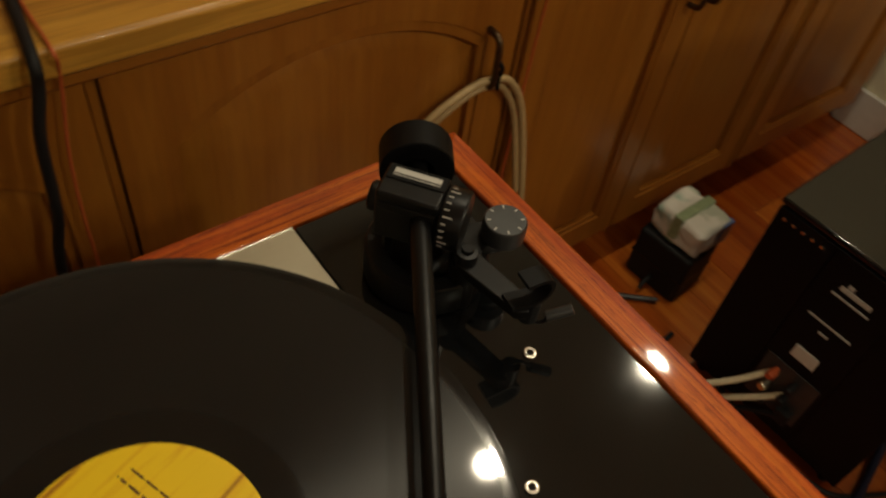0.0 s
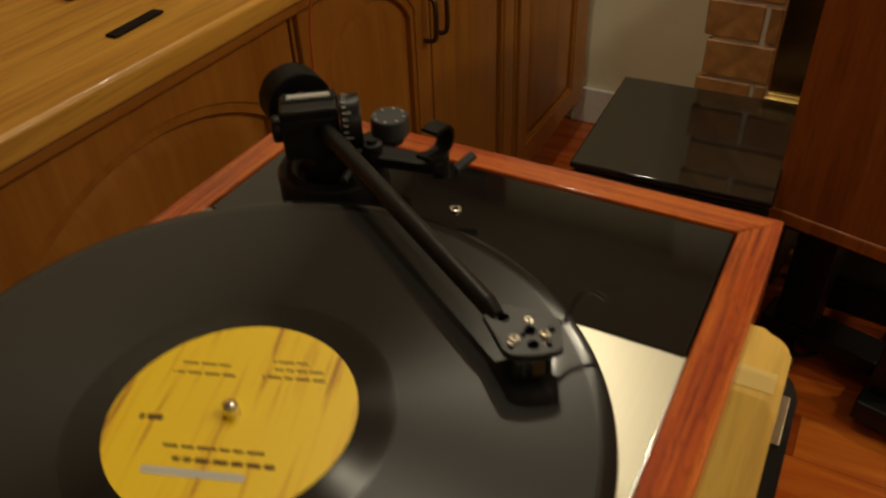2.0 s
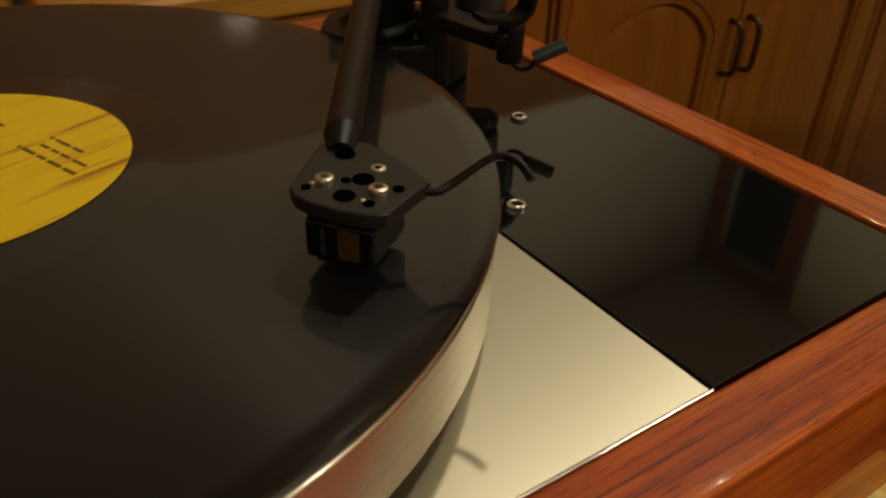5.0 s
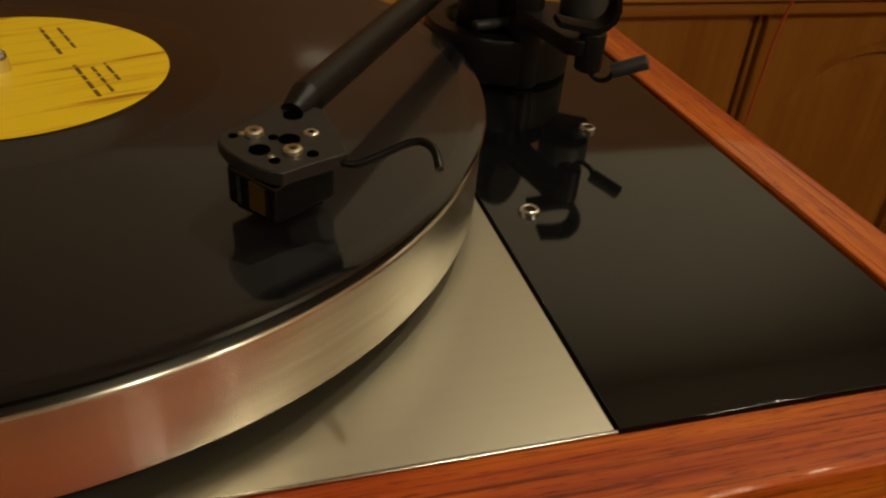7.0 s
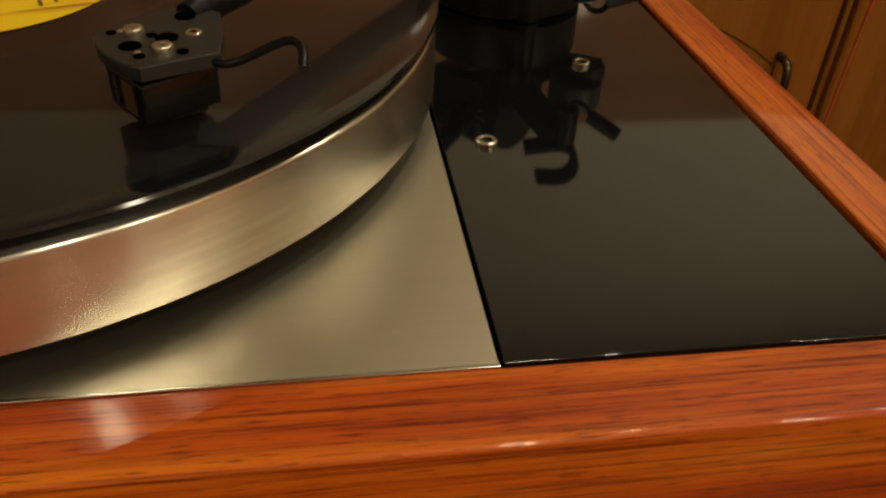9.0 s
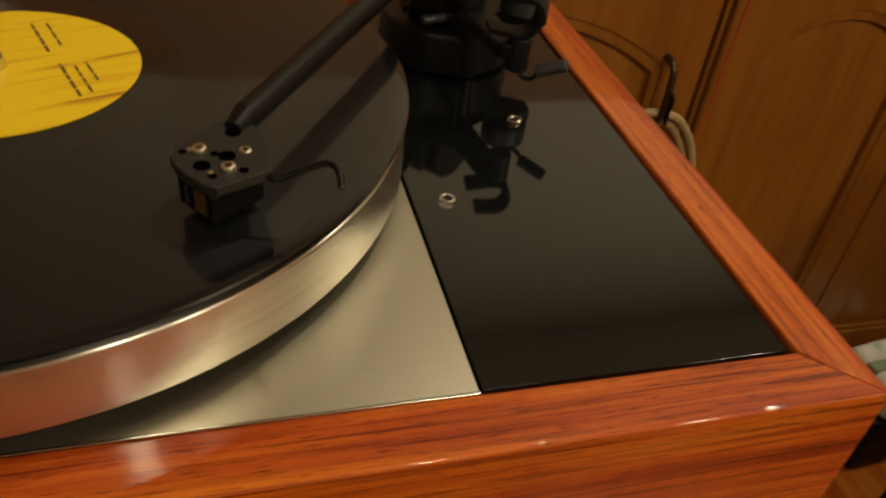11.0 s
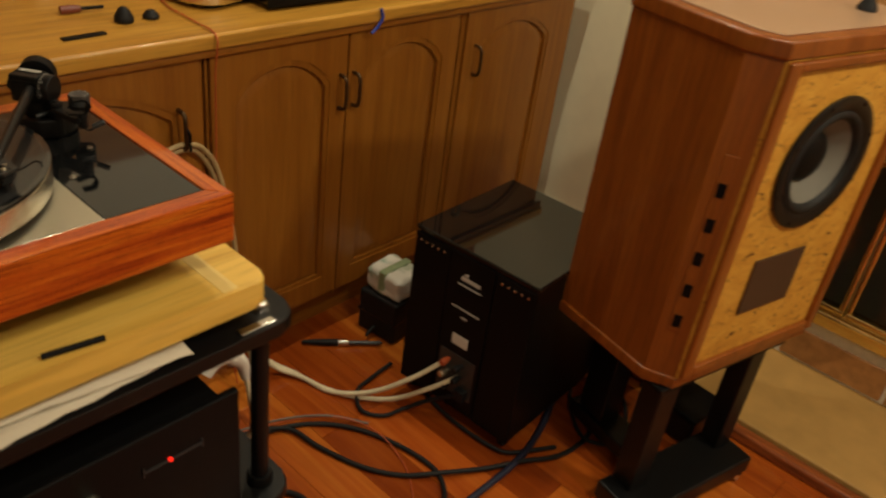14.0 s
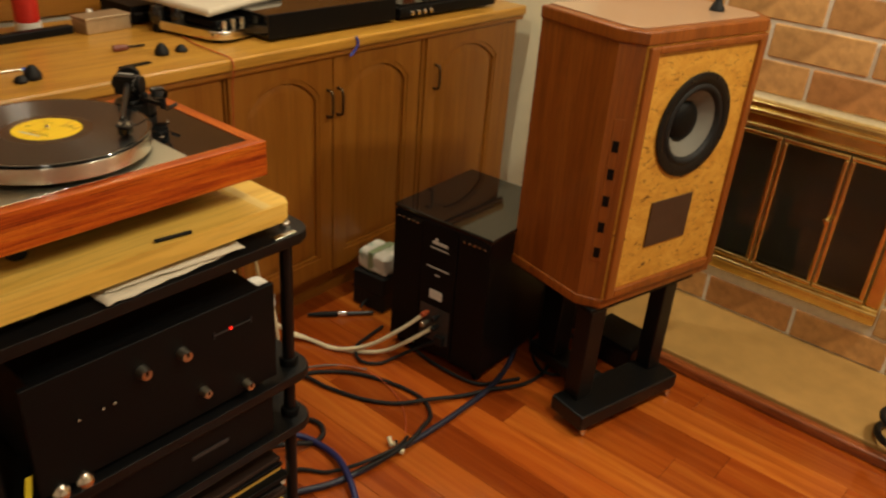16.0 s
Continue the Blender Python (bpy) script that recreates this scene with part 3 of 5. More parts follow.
for px, py in ((-0.44, -0.015), (-0.10, -0.018), (-0.44, 0.36), (-0.02, 0.36)):
    part("foot", rod(0.016, BZ0 - SHELVES[0], 18, 0.002, pose(px, py + 0.03, SHELVES[0])), M_RUBBER, block)

# thin strip, paler than the board, lying on its top
part("pale_strip", box(-0.030, -0.010, -0.0225, 0.10, BZ1 - 0.001, BZ1 + 0.0004), plain("pale_tan", (0.76, 0.55, 0.18), 0.4, 0, 0.1, 0.15, 20, 0.1), block, "pale strip across the board", smooth=False)
papers = thing("paper_sheets", "loose crumpled paper sheets under the maple board", "paper")
for k, (px, py, rz, w, l) in enumerate(((-0.24, 0.07, 4, 0.17, 0.20), (-0.20, 0.075, -5, 0.19, 0.19))):
    bm = bmesh.new()
    nx, ny = 14, 10
    g0 = [[bm.verts.new(((i / nx - 0.5) * w * 1.3, (j / ny - 0.5) * l, 0.004 * noise.noise((i * 0.5, j * 0.5, k * 7.0)) + 0.008 + 0.006 * k)) for j in range(ny + 1)] for i in range(nx + 1)]
    for i, j in itertools.product(range(nx), range(ny)):
        bm.faces.new((g0[i][j], g0[i + 1][j], g0[i + 1][j + 1], g0[i][j + 1]))
    sheet = part("sheet", place(bm, pose(px, py - 0.012, SHELVES[0], 0, 0, rz)), M_PAPER, papers)
    mod = sheet.modifiers.new("thickness", "SOLIDIFY")
    mod.thickness = 0.0008


def knob(parent, x, z, y, r, mtl, pointer=True):
    k = part("knob", lathe([(0, 0.018), (r * 0.82, 0.018), (r * 0.9, 0.016), (r, 0.004), (r * 1.05, 0.0), (0, 0)], 28, None, pose(x, y, z, 90, 0, 0)), mtl, parent, "turned aluminium knob")
    if pointer:
        part("pointer", box(x - 0.002, x + 0.002, y - 0.020, y - 0.0185, z, z + r * 0.8), M_BLACK_MATT, k)
    return k


# preamplifier, set at an angle on the second shelf
pre = thing("preamplifier", "black preamplifier with aluminium knobs and a red light", "amplifier", pose(-0.250, -0.035, SHELVES[1], 0, 0, 0))
part("case", box(-0.215, 0.215, 0.02, 0.31, 0.012, 0.215, 0.003), M_BLACK_MATT, pre)
part("front_panel", box(-0.235, 0.235, 0.008, 0.0195, 0.010, 0.222, 0.002), M_BLACK_MATT, pre)
for kx, kz in ((0.034, 0.162), (-0.043, 0.163)):
    knob(pre, kx, kz, 0.008, 0.0112, M_ALU)
for kx, kz in ((0.068, 0.062), (0.160, 0.030)):
    knob(pre, kx, kz, 0.008, 0.0088, M_SCREW)
part("power_light", rod(0.0028, 0.004, 12, 0, pose(0.134, 0.008, 0.168, 90, 0, 0)), M_LED, pre, "lit red indicator light")
part("scale_line", box(0.10, 0.18, 0.0055, 0.0078, 0.166, 0.1675), M_GREY_DISC, pre, smooth=False)
for q in (0.098, 0.178):
    part("scale_mark", box(q, q + 0.0016, 0.0055, 0.0078, 0.160, 0.174), M_GREY_DISC, pre, smooth=False)
for q in (-0.16, -0.12, -0.10):
    part("toggle_switch", rod(0.0022, 0.012, 10, 0, pose(q, 0.008, 0.13, 70, 0, 0)), M_CHROME, pre)
for q in (-0.195, 0.195):
    part("foot", rod(0.012, 0.012, 14, 0, pose(q, 0.06, 0)), M_RUBBER, pre)
    part("foot", rod(0.012, 0.012, 14, 0, pose(q, 0.27, 0)), M_RUBBER, pre)

phono = thing("phono_stage", "low black hi-fi component with two steel knobs", "amplifier", pose(-0.250, -0.03, SHELVES[2], 0, 0, 0))
part("case", box(-0.215, 0.215, 0.01, 0.31, 0.008, 0.095, 0.003), M_BLACK_MATT, phono)
part("front_panel", box(-0.22, 0.22, 0.0, 0.0095, 0.006, 0.098, 0.002), M_BLACK_MATT, phono)
part("name_bar", box(0.03, 0.11, -0.002, -0.0003, 0.05, 0.058), M_GREY_DISC, phono, smooth=False)
for q in (-0.2, 0.2):
    part("foot", rod(0.012, 0.008, 14, 0, pose(q, 0.05, 0)), M_RUBBER, phono)
    part("foot", rod(0.012, 0.008, 14, 0, pose(q, 0.27, 0)), M_RUBBER, phono)

for k in range(2):
    cone = thing("steel_cone_foot", "turned steel cone lying on the rack shelf", "cone foot", pose(-0.455 + 0.040 * k, -0.028, SHELVES[1]), "steel cone feet")
    part("cone", lathe([(0, 0), (0.015, 0), (0.016, 0.004), (0.015, 0.014), (0.006, 0.022), (0, 0.023)], 24), M_CHROME, cone)
tag = thing("yellow_tag", "small yellow tag standing on the rack shelf", "tag", pose(-0.505, -0.02, SHELVES[1], 0, 12, 10))
part("tag", box(-0.006, 0.006, -0.001, 0.001, 0, 0.06, 0.0005), M_YELLOW, tag)

stack = random.Random(11)
z = SHELVES[3] + 0.0005
for k in range(16):
    th = stack.uniform(0.0090, 0.0135)
    rec = thing("record_sleeve", "record in a worn card sleeve lying in a flat stack", "record sleeve", pose(-0.155 + stack.uniform(-0.008, 0.008), 0.145 + stack.uniform(-0.012, 0.006), z, 0, 0, stack.uniform(-2.5, 2.5)), "stacked record sleeves")
    part("sleeve", box(-0.157, 0.157, -0.157, 0.157, 0.0, th, 0.0012), (M_BLACK_MATT, M_DARKWOOD, M_PAPER, M_BLACK_SATIN, M_DARKWOOD, M_BLACK_MATT, M_MAPLE)[k % 7], rec)
    z += th + 0.0004


# ---------------------------------------------------------------- turntable
W, D, RW = 0.468, 0.357, 0.0228
BX = -0.1378                     # edge between arm board and steel plate
tt = thing("turntable", "belt-drive turntable in a glossy red rosewood plinth", "turntable", pose(0, 0, H))
o = [(-W, 0), (0, 0), (0, D), (-W, D)]
i_ = [(-W + RW, RW), (-RW, RW), (-RW, D - RW), (-W + RW, D - RW)]
for k in range(4):
    j = (k + 1) % 4
    part("plinth_rail", prism([o[k], o[j], i_[j], i_[k]], -0.064, 0.0, 0.0016, 3), M_ROSE_X if k % 2 == 0 else M_ROSE_Y, tt)
part("base_board", box(-W + RW - 0.001, -RW + 0.001, RW - 0.001, D - RW + 0.001, -0.0632, -0.058), M_BLACK_MATT, tt, smooth=False)
for fx_, fy_ in ((-W + 0.06, 0.085), (-0.12, 0.115), (-W + 0.06, D - 0.05), (-0.08, D - 0.05)):
    part("foot", rod(0.016, H - 0.0632 - BZ1, 20, 0.003, pose(fx_, fy_, BZ1 - H)), M_RUBBER, tt)
part("support_rod", rod(0.0035, 0.062, 10, 0, pose(-0.235, -0.012, BZ1 - H + 0.0038, 0, 90, -8)), M_BLACK_MATT, tt)
part("top_plate", box(-W + RW + 0.001, BX - 0.0012, RW + 0.0006, D - RW - 0.0006, -0.006, -0.0012, 0.0007), M_PLATE, tt, "brushed stainless steel top plate")
part("plate_edge", box(-W + RW + 0.001, BX - 0.0012, RW + 0.0001, RW + 0.0012, -0.005, -0.0004, 0.0003), M_CHROME, tt, "bright polished plate edge")
part("plate_edge", box(-W + RW + 0.001, BX - 0.0012, D - RW - 0.0012, D - RW - 0.0001, -0.005, -0.0004, 0.0003), M_CHROME, tt)
part("sub_plate", box(-W + RW, -RW, RW, D - RW, -0.014, -0.0072), M_BLACK_MATT, tt, smooth=False)
board = part("arm_board", box(BX, -RW - 0.0018, RW + 0.0018, D - RW - 0.0018, -0.007, -0.0012, 0.0003), M_BLACK_GLOSS, tt, "gloss black acrylic arm board")
for sx, sy in ((-0.0736, 0.1868), (-0.1232, 0.1262)):
    bolt = part("board_bolt", lathe([(0.0019, -0.0012), (0.0019, 0.0002), (0.0023, 0.0005), (0.0032, 0.0005), (0.0037, 0.0001), (0.0037, -0.0012)], 28, None, pose(sx, sy, 0)), M_CHROME, board, "small ringed steel bolt")
    part("socket", rod(0.0019, 0.0006, 20, 0.0001, pose(sx, sy, -0.0012)), M_BLACK_MATT, bolt)

# platter
PC = (-0.2915, 0.1775)
PR = 0.157
part("platter", lathe([(0, 0.0225), (0.149, 0.0225), (0.1515, 0.0200), (0.1520, 0.0068), (PR - 0.0022, 0.0065), (PR - 0.001, 0.0075), (PR - 0.001, 0.0300), (PR - 0.002, 0.0311), (0.151, 0.0313), (0, 0.0313)], 128, None, pose(*PC, 0)), M_TURNED, tt, "turned metal platter with a polished rim")
part("sub_platter", rod(0.075, 0.025, 48, 0.001, pose(*PC, -0.003)), M_BLACK_MATT, tt)
part("mat", lathe([(0, 0.0315), (0.150, 0.0315), (0.151, 0.0330), (0.150, 0.0346), (0, 0.0346)], 96, None, pose(*PC, 0)), M_BLACK_MATT, tt, "black felt mat")
part("spindle", lathe([(0.0036, 0.031), (0.0036, 0.0405), (0.0031, 0.0425), (0.0016, 0.0437), (0, 0.0440)], 24, None, pose(*PC, 0)), M_CHROME, tt, "polished steel spindle")

# record
rec = thing("vinyl_record", "black vinyl long-playing record with a yellow label", "record", pose(*PC, H + 0.0348, 0, 0, 110))
part("disc", lathe([(0.0037, 0.0), (PR - 0.001, 0.0), (PR, 0.0008), (PR - 0.0005, 0.0016), (PR - 0.004, 0.0020), (0.151, 0.0015), (0.069, 0.0014), (0.055, 0.0017), (0.0523, 0.0019), (0.0037, 0.0019)], 160), M_VINYL, rec)
lab = part("label", lathe([(0.0037, 0.0020), (0.0519, 0.0020), (0.0521, 0.0022), (0.0037, 0.0022)], 96), M_LABEL, rec, "yellow paper record label with brown print")
ink = random.Random(3)
for x0, x1, y, h in ((-0.026, 0.016, 0.0235, 0.0022), (-0.020, 0.022, 0.0180, 0.0014), (-0.034, -0.006, -0.022, 0.0012), (0.006, 0.034, -0.021, 0.0012), (-0.032, -0.010, -0.0265, 0.0010), (0.010, 0.032, -0.0265, 0.0010), (0.028, 0.038, 0.004, 0.0028), (-0.024, -0.008, -0.031, 0.0010)):
    x = x0
    while x < x1:
        wl = ink.uniform(0.003, 0.008)
        part("print_line", box(x, min(x + wl, x1), y, y + h, 0.00222, 0.00236), M_INK, lab, smooth=False)
        x += wl + 0.0014
part("print_block", box(-0.016, 0.026, 0.029, 0.0325, 0.00222, 0.00236), M_PRINT, lab, smooth=False)

# tonearm
U = Vector((-0.539, -0.843, 0)).normalized()      # along the tube, to the headshell
N = Vector((0.843, -0.539, 0)).normalized()
PV = Vector((-0.0975, 0.268, 0))
DROP = -0.0075                   # bearing height against the drawn arm
ARM = Matrix(((N.x, -U.x, 0, PV.x), (N.y, -U.y, 0, PV.y), (0, 0, 1, DROP), (0, 0, 0, 1)))
HX = Vector((0.60, -0.80, 0)).normalized()      # bearing axis, set at the offset angle
HOUSE = Matrix(((HX.x, -HX.y, 0, PV.x), (HX.y, HX.x, 0, PV.y), (0, 0, 1, DROP), (0, 0, 0, 1)))


def arm_part(name, bm, m, label="", parent=tt):
    return part(name, place(bm, ARM), m, parent, label)


base_at = pose(-0.0885, 0.267, 0)
part("arm_base", lathe([(0, 0.0), (0.034, 0.0), (0.036, 0.001), (0.036, 0.019), (0.0345, 0.0215), (0.0275, 0.022), (0.0245, 0.0205), (0.023, 0.016), (0, 0.016)], 64, None, base_at), M_BLACK_SATIN, tt, "round black arm collar")
part("arm_pillar", lathe([(0.015, 0.016), (0.015, 0.043), (0.013, 0.045), (0, 0.045)], 40, None, pose(-0.094, 0.268, 0)), M_BLACK_SATIN, tt)
part("clamp_screw", rod(0.0026, 0.026, 12, 0, pose(-0.108, 0.246, 0.0245, 0, 90, 15)), M_GREY_DISC, tt)
house = part("bearing_housing", place(box(-0.0215, 0.0135, -0.0125, 0.0125, 0.044, 0.0775, 0.0022, 3), HOUSE), M_BLACK_SATIN, tt, "black bearing housing with a tracking force dial")
part("name_plate", place(box(-0.0195, 0.0125, -0.0005, 0.0105, 0.0775, 0.0783, 0.0003), HOUSE), M_BLACK_MATT, house)
part("name_bar", place(box(-0.0165, 0.0095, 0.0040, 0.0078, 0.0783, 0.0786), HOUSE), M_PRINT, house, smooth=False)
part("name_underline", place(box(-0.0165, 0.0095, 0.0022, 0.0028, 0.0783, 0.0786), HOUSE), M_PRINT, house, smooth=False)
part("ridge", place(box(-0.0190, 0.0120, -0.0135, -0.0120, 0.0660, 0.0712, 0.0004), HOUSE), M_BLACK_SATIN, house)
part("bearing_cap", place(rod(0.0085, 0.006, 28, 0.001, pose(-0.0213, 0, 0.061, 0, -90, 0)), HOUSE), M_BLACK_SATIN, house)
dial = part("force_dial", place(lathe([(0, 0), (0.0165, 0), (0.0172, 0.001), (0.0172, 0.0115), (0.0162, 0.0128), (0.008, 0.013), (0, 0.013)], 48, None, pose(0.0138, 0, 0.061, 0, 90, 0)), HOUSE), M_BLACK_SATIN, house, "knurled dial with pale scale marks")
for k in range(11):
    big = k % 4 == 1
    part("scale_mark", place(box(0.0006, 0.0060 if big else 0.0034, -0.0003, 0.0003, 0.0171, 0.01745), HOUSE @ pose(0.0150, 0, 0.061, -20 + 13 * k, 0, 0)), M_PRINT, dial, smooth=False)
arm_part("arm_tube", tube([(0, -0.004, 0.0630), (0, -0.07, 0.0633), (0, -0.13, 0.0632), (0, -0.1965, 0.0630)], 0.0052, 20, 6, None, (0.0056, 0.0047)), M_BLACK_SATIN, "black arm tube")
arm_part("neck", tube([(0, -0.196, 0.0628), (0, -0.200, 0.0624), (0, -0.2045, 0.0618)], 0.004, 20, 6, None, (0.0049, 0.0034)), M_BLACK_SATIN)
arm_part("rear_stub", rod(0.006, 0.034, 20, 0, pose(0, 0.004, 0.063, -90, 0, 0)), M_BLACK_SATIN)
arm_part("counterweight", lathe([(0.010, 0.0), (0.0200, 0.0), (0.0212, 0.001), (0.0212, 0.020), (0.0200, 0.021), (0.012, 0.021), (0.0105, 0.016), (0, 0.016)], 56, None, pose(0, 0.026, 0.0625, -90, 0, 0)), M_BLACK_MATT, "thick round black counterweight")

# headshell, cartridge and finger lift
HF = Vector((-0.80, -0.60, 0)).normalized()
HS = Vector((0.60, -0.80, 0)).normalized()
HC = Vector((-0.2142, 0.0780, 0.0536))
HM = Matrix(((HS.x, -HF.x, 0, HC.x), (HS.y, -HF.y, 0, HC.y), (0, 0, 1, HC.z), (0, 0, 0, 1)))   # local: x outwards, y to the back
out = [(-0.0128, -0.0052), (-0.0100, -0.0082), (-0.0050, -0.0100), (0.0020, -0.0108), (0.0085, -0.0102), (0.0122, -0.0086), (0.0132, -0.0020), (0.0158, 0.0086), (0.0060, 0.0158), (-0.0053, 0.0222), (-0.0100, 0.0216), (-0.0165, 0.0170), (-0.0145, 0.0060)]
shell = part("headshell", place(prism(out, -0.0018, 0.0018, 0.0005, 2), HM), M_SHELL, tt, "flat black headshell with three holes")
# holes are not cut: flat discs painted with the dark of an opening
for hx, hy, hr in ((-0.0080, 0.0140, 0.0025), (0.0012, 0.0040, 0.0026), (0.0004, -0.0046, 0.0025), (-0.0092, -0.0042, 0.0011), (0.0068, -0.0058, 0.0013), (-0.0022, 0.0020, 0.0012), (0.0104, 0.0026, 0.0014), (0.0022, 0.0102, 0.0009)):
    part("hole_disc", place(rod(hr, 0.0004, 22, 0.00005, pose(hx, hy, 0.00175)), HM), M_HOLE, shell)
for sx, sy, sr in ((-0.0066, 0.0, 0.0023), (0.0066, 0.0, 0.0023)):
    screw = part("screw", place(lathe([(0, 0.0006), (sr * 0.45, 0.0006), (sr * 0.5, 0.0014), (sr * 0.9, 0.0013), (sr, 0.0010), (sr, 0)], 20, None, pose(sx, sy, 0.0018)), HM), M_SCREW, shell, "small pale brass cap screw")
    # black disc paints the shade at the socket's bottom
    part("hex_socket", place(rod(sr * 0.42, 0.0003, 6, 0.00004, pose(sx, sy, 0.0023)), HM), M_HOLE, screw)
part("ring", place(lathe([(0.0009, 0.0016), (0.0009, 0.0022), (0.0015, 0.0023), (0.0019, 0.0020), (0.0019, 0.0016)], 20, None, pose(0.0022, 0.0102, 0)), HM), M_SCREW, shell, "small pale brass ring")
for sx, sy in ((-0.0088, -0.0020), (0.0050, -0.0052)):
    part("pin", place(rod(0.0008, 0.0006, 12, 0.0001, pose(sx, sy, 0.0016)), HM), M_SCREW, shell)
part("finger_lift", place(tube([(0.0135, 0.0070, 0.0), (0.0175, 0.0085, -0.0003), (0.0205, 0.0120, 0.0010), (0.0265, 0.0175, 0.0052), (0.0300, 0.0190, 0.0062), (0.0340, 0.0180, 0.0056), (0.0378, 0.0150, 0.0036)], 0.00105, 8, 5), HM), M_BLACK_SATIN, tt, "thin curved black finger lift")
cart = part("cartridge", place(box(-0.0085, 0.0085, -0.0078, 0.0120, -0.0142, -0.0040, 0.0010), HM), M_CARTRIDGE, tt, "small glossy black cartridge with a gold coil window")
part("mount", place(box(-0.0080, 0.0080, -0.0070, 0.0125, -0.0041, -0.0019, 0.0005), HM), M_BLACK_MATT, cart)
part("coil_window", place(box(-0.0002, 0.0052, -0.0082, -0.0076, -0.0128, -0.0052, 0.0003), HM), M_COIL, cart, "dim gold coil behind a window")
part("window_rim", place(box(0.0056, 0.0064, -0.0083, -0.0077, -0.0130, -0.0050, 0.0002), HM), M_BLACK_MATT, cart)
for pz in (-0.0126, -0.0088):
    part("print_bar", place(box(-0.0044, -0.0033, -0.0081, -0.0077, pz, pz + 0.0032), HM), M_GREY_DISC, cart, smooth=False)
part("cartridge_nose", place(prism([(-0.006, -0.0070), (0.006, -0.0070), (0.008, 0.008), (-0.008, 0.008)], -0.0152, -0.0140, 0.0003), HM), M_BLACK_SATIN, cart)
part("stylus", place(tube([(0, 0.002, -0.0150), (0, -0.0055, -0.0164)], 0.0004, 6, 2), HM), M_CHROME, cart)

# bias dial, lift platform, rest and cue lever
LIFT = 0.0095
part("side_bracket", prism([(-0.094, 0.240), (-0.086, 0.231), (-0.078, 0.236), (-0.068, 0.243), (-0.052, 0.236), (-0.042, 0.240), (-0.041, 0.250), (-0.050, 0.256), (-0.066, 0.262), (-0.080, 0.258)], 0.014 + LIFT, 0.0215 + LIFT, 0.001), M_BLACK_SATIN, tt)
bias = part("bias_dial", lathe([(0, 0.0), (0.0120, 0.0), (0.0126, 0.001), (0.0126, 0.0115), (0.0116, 0.0130), (0, 0.0130)], 40, None, pose(-0.0545, 0.2435, 0.0217 + LIFT)), M_GREY_DISC, tt, "round grey anti-skate dial with white marks")
for k in range(8):
    part("dial_mark", place(box(0.0086, 0.0108, -0.0004, 0.0004, 0.0130, 0.0133), pose(-0.0545, 0.2435, 0.0217 + LIFT, 0, 0, 45 * k + 15)), M_PRINT, bias, smooth=False)
part("lift_pillar", rod(0.0075, 0.024 + LIFT, 24, 0.001, pose(-0.0855, 0.2375, -0.001)), M_BLACK_SATIN, tt)
part("lift_knob", lathe([(0, 0.008), (0.003, 0.008), (0.0034, 0.0058), (0.0060, 0.0055), (0.0064, 0.0045), (0.0064, 0), (0, 0)], 28, None, pose(-0.0855, 0.2375, 0.0268 + LIFT)), M_BLACK_SATIN, tt)
part("lift_bar", prism([(-0.0925, 0.236), (-0.0880, 0.2445), (-0.0800, 0.2440), (-0.0775, 0.236), (-0.0725, 0.2000), (-0.0790, 0.1915), (-0.0850, 0.1950)], 0.0195 + LIFT, 0.0265 + LIFT, 0.001), M_BLACK_SATIN, tt, "black arm lift bar")
part("rest_post", rod(0.0058, 0.0165, 20, 0.0008, pose(-0.0735, 0.1965, 0.0125 + LIFT)), M_BLACK_SATIN, tt)
RC = Matrix.Translation((-0.0735, 0.1965, LIFT)) @ pose(0, 0, 0, 0, 0, -8)
bm = bmesh.new()
prof = [(-0.0165, 0.0318), (-0.0070, 0.0300), (-0.0010, 0.0292), (0.0035, 0.0305), (0.0072, 0.0340), (0.0085, 0.0390), (0.0076, 0.0440), (0.0042, 0.0478), (-0.0005, 0.0490), (-0.0095, 0.0488)]
inner = []
for k, (x, z) in enumerate(prof):
    a, b = prof[max(k - 1, 0)], prof[min(k + 1, len(prof) - 1)]
    t = Vector((b[0] - a[0], b[1] - a[1])).normalized()
    inner.append((x - t.y * 0.0024, z + t.x * 0.0024))
rows = [[bm.verts.new((x, y, z)) for x, z in pts] for pts, y in ((prof, -0.0055), (prof, 0.0055), (inner, 0.0055), (inner, -0.0055))]
for a, b in ((0, 1), (1, 2), (2, 3), (3, 0)):
    for k in range(len(prof) - 1):
        bm.faces.new((rows[a][k], rows[a][k + 1], rows[b][k + 1], rows[b][k]))
for k in (0, -1):
    bm.faces.new([r[k] for r in rows])
part("rest_clip", place(bm, RC), M_BLACK_MATT, tt, "curved black arm rest clip")
part("lever_stem", tube([(-0.0775, 0.2, 0.030), (-0.071, 0.195, 0.0195), (-0.067, 0.1905, 0.0195), (-0.0645, 0.1895, 0.0235)], 0.0011, 8, 5), M_BLACK_SATIN, tt)
part("lever_grip", rod(0.0032, 0.0150, 14, 0.0005, Matrix.Translation((-0.0652, 0.1902, 0.0235)) @ Vector((0.78, -0.45, 0.42)).to_track_quat("Z", "Y").to_matrix().to_4x4()), M_GREY_DISC, tt, "small grey cue lever grip")


# ---------------------------------------------------------------- power amplifier on the floor
AX, AY = 0.785, 0.041
AW, AD, AZ = 0.358, 0.380, 0.494
amp = thing("power_amplifier", "tall gloss black mono power amplifier standing on the floor", "amplifier", pose(AX, AY, 0, 0, 0, 2.5))
part("body", box(0.006, AD, 0.006, AW - 0.006, 0.030, AZ - 0.014, 0.004), M_BLACK_SATIN, amp)
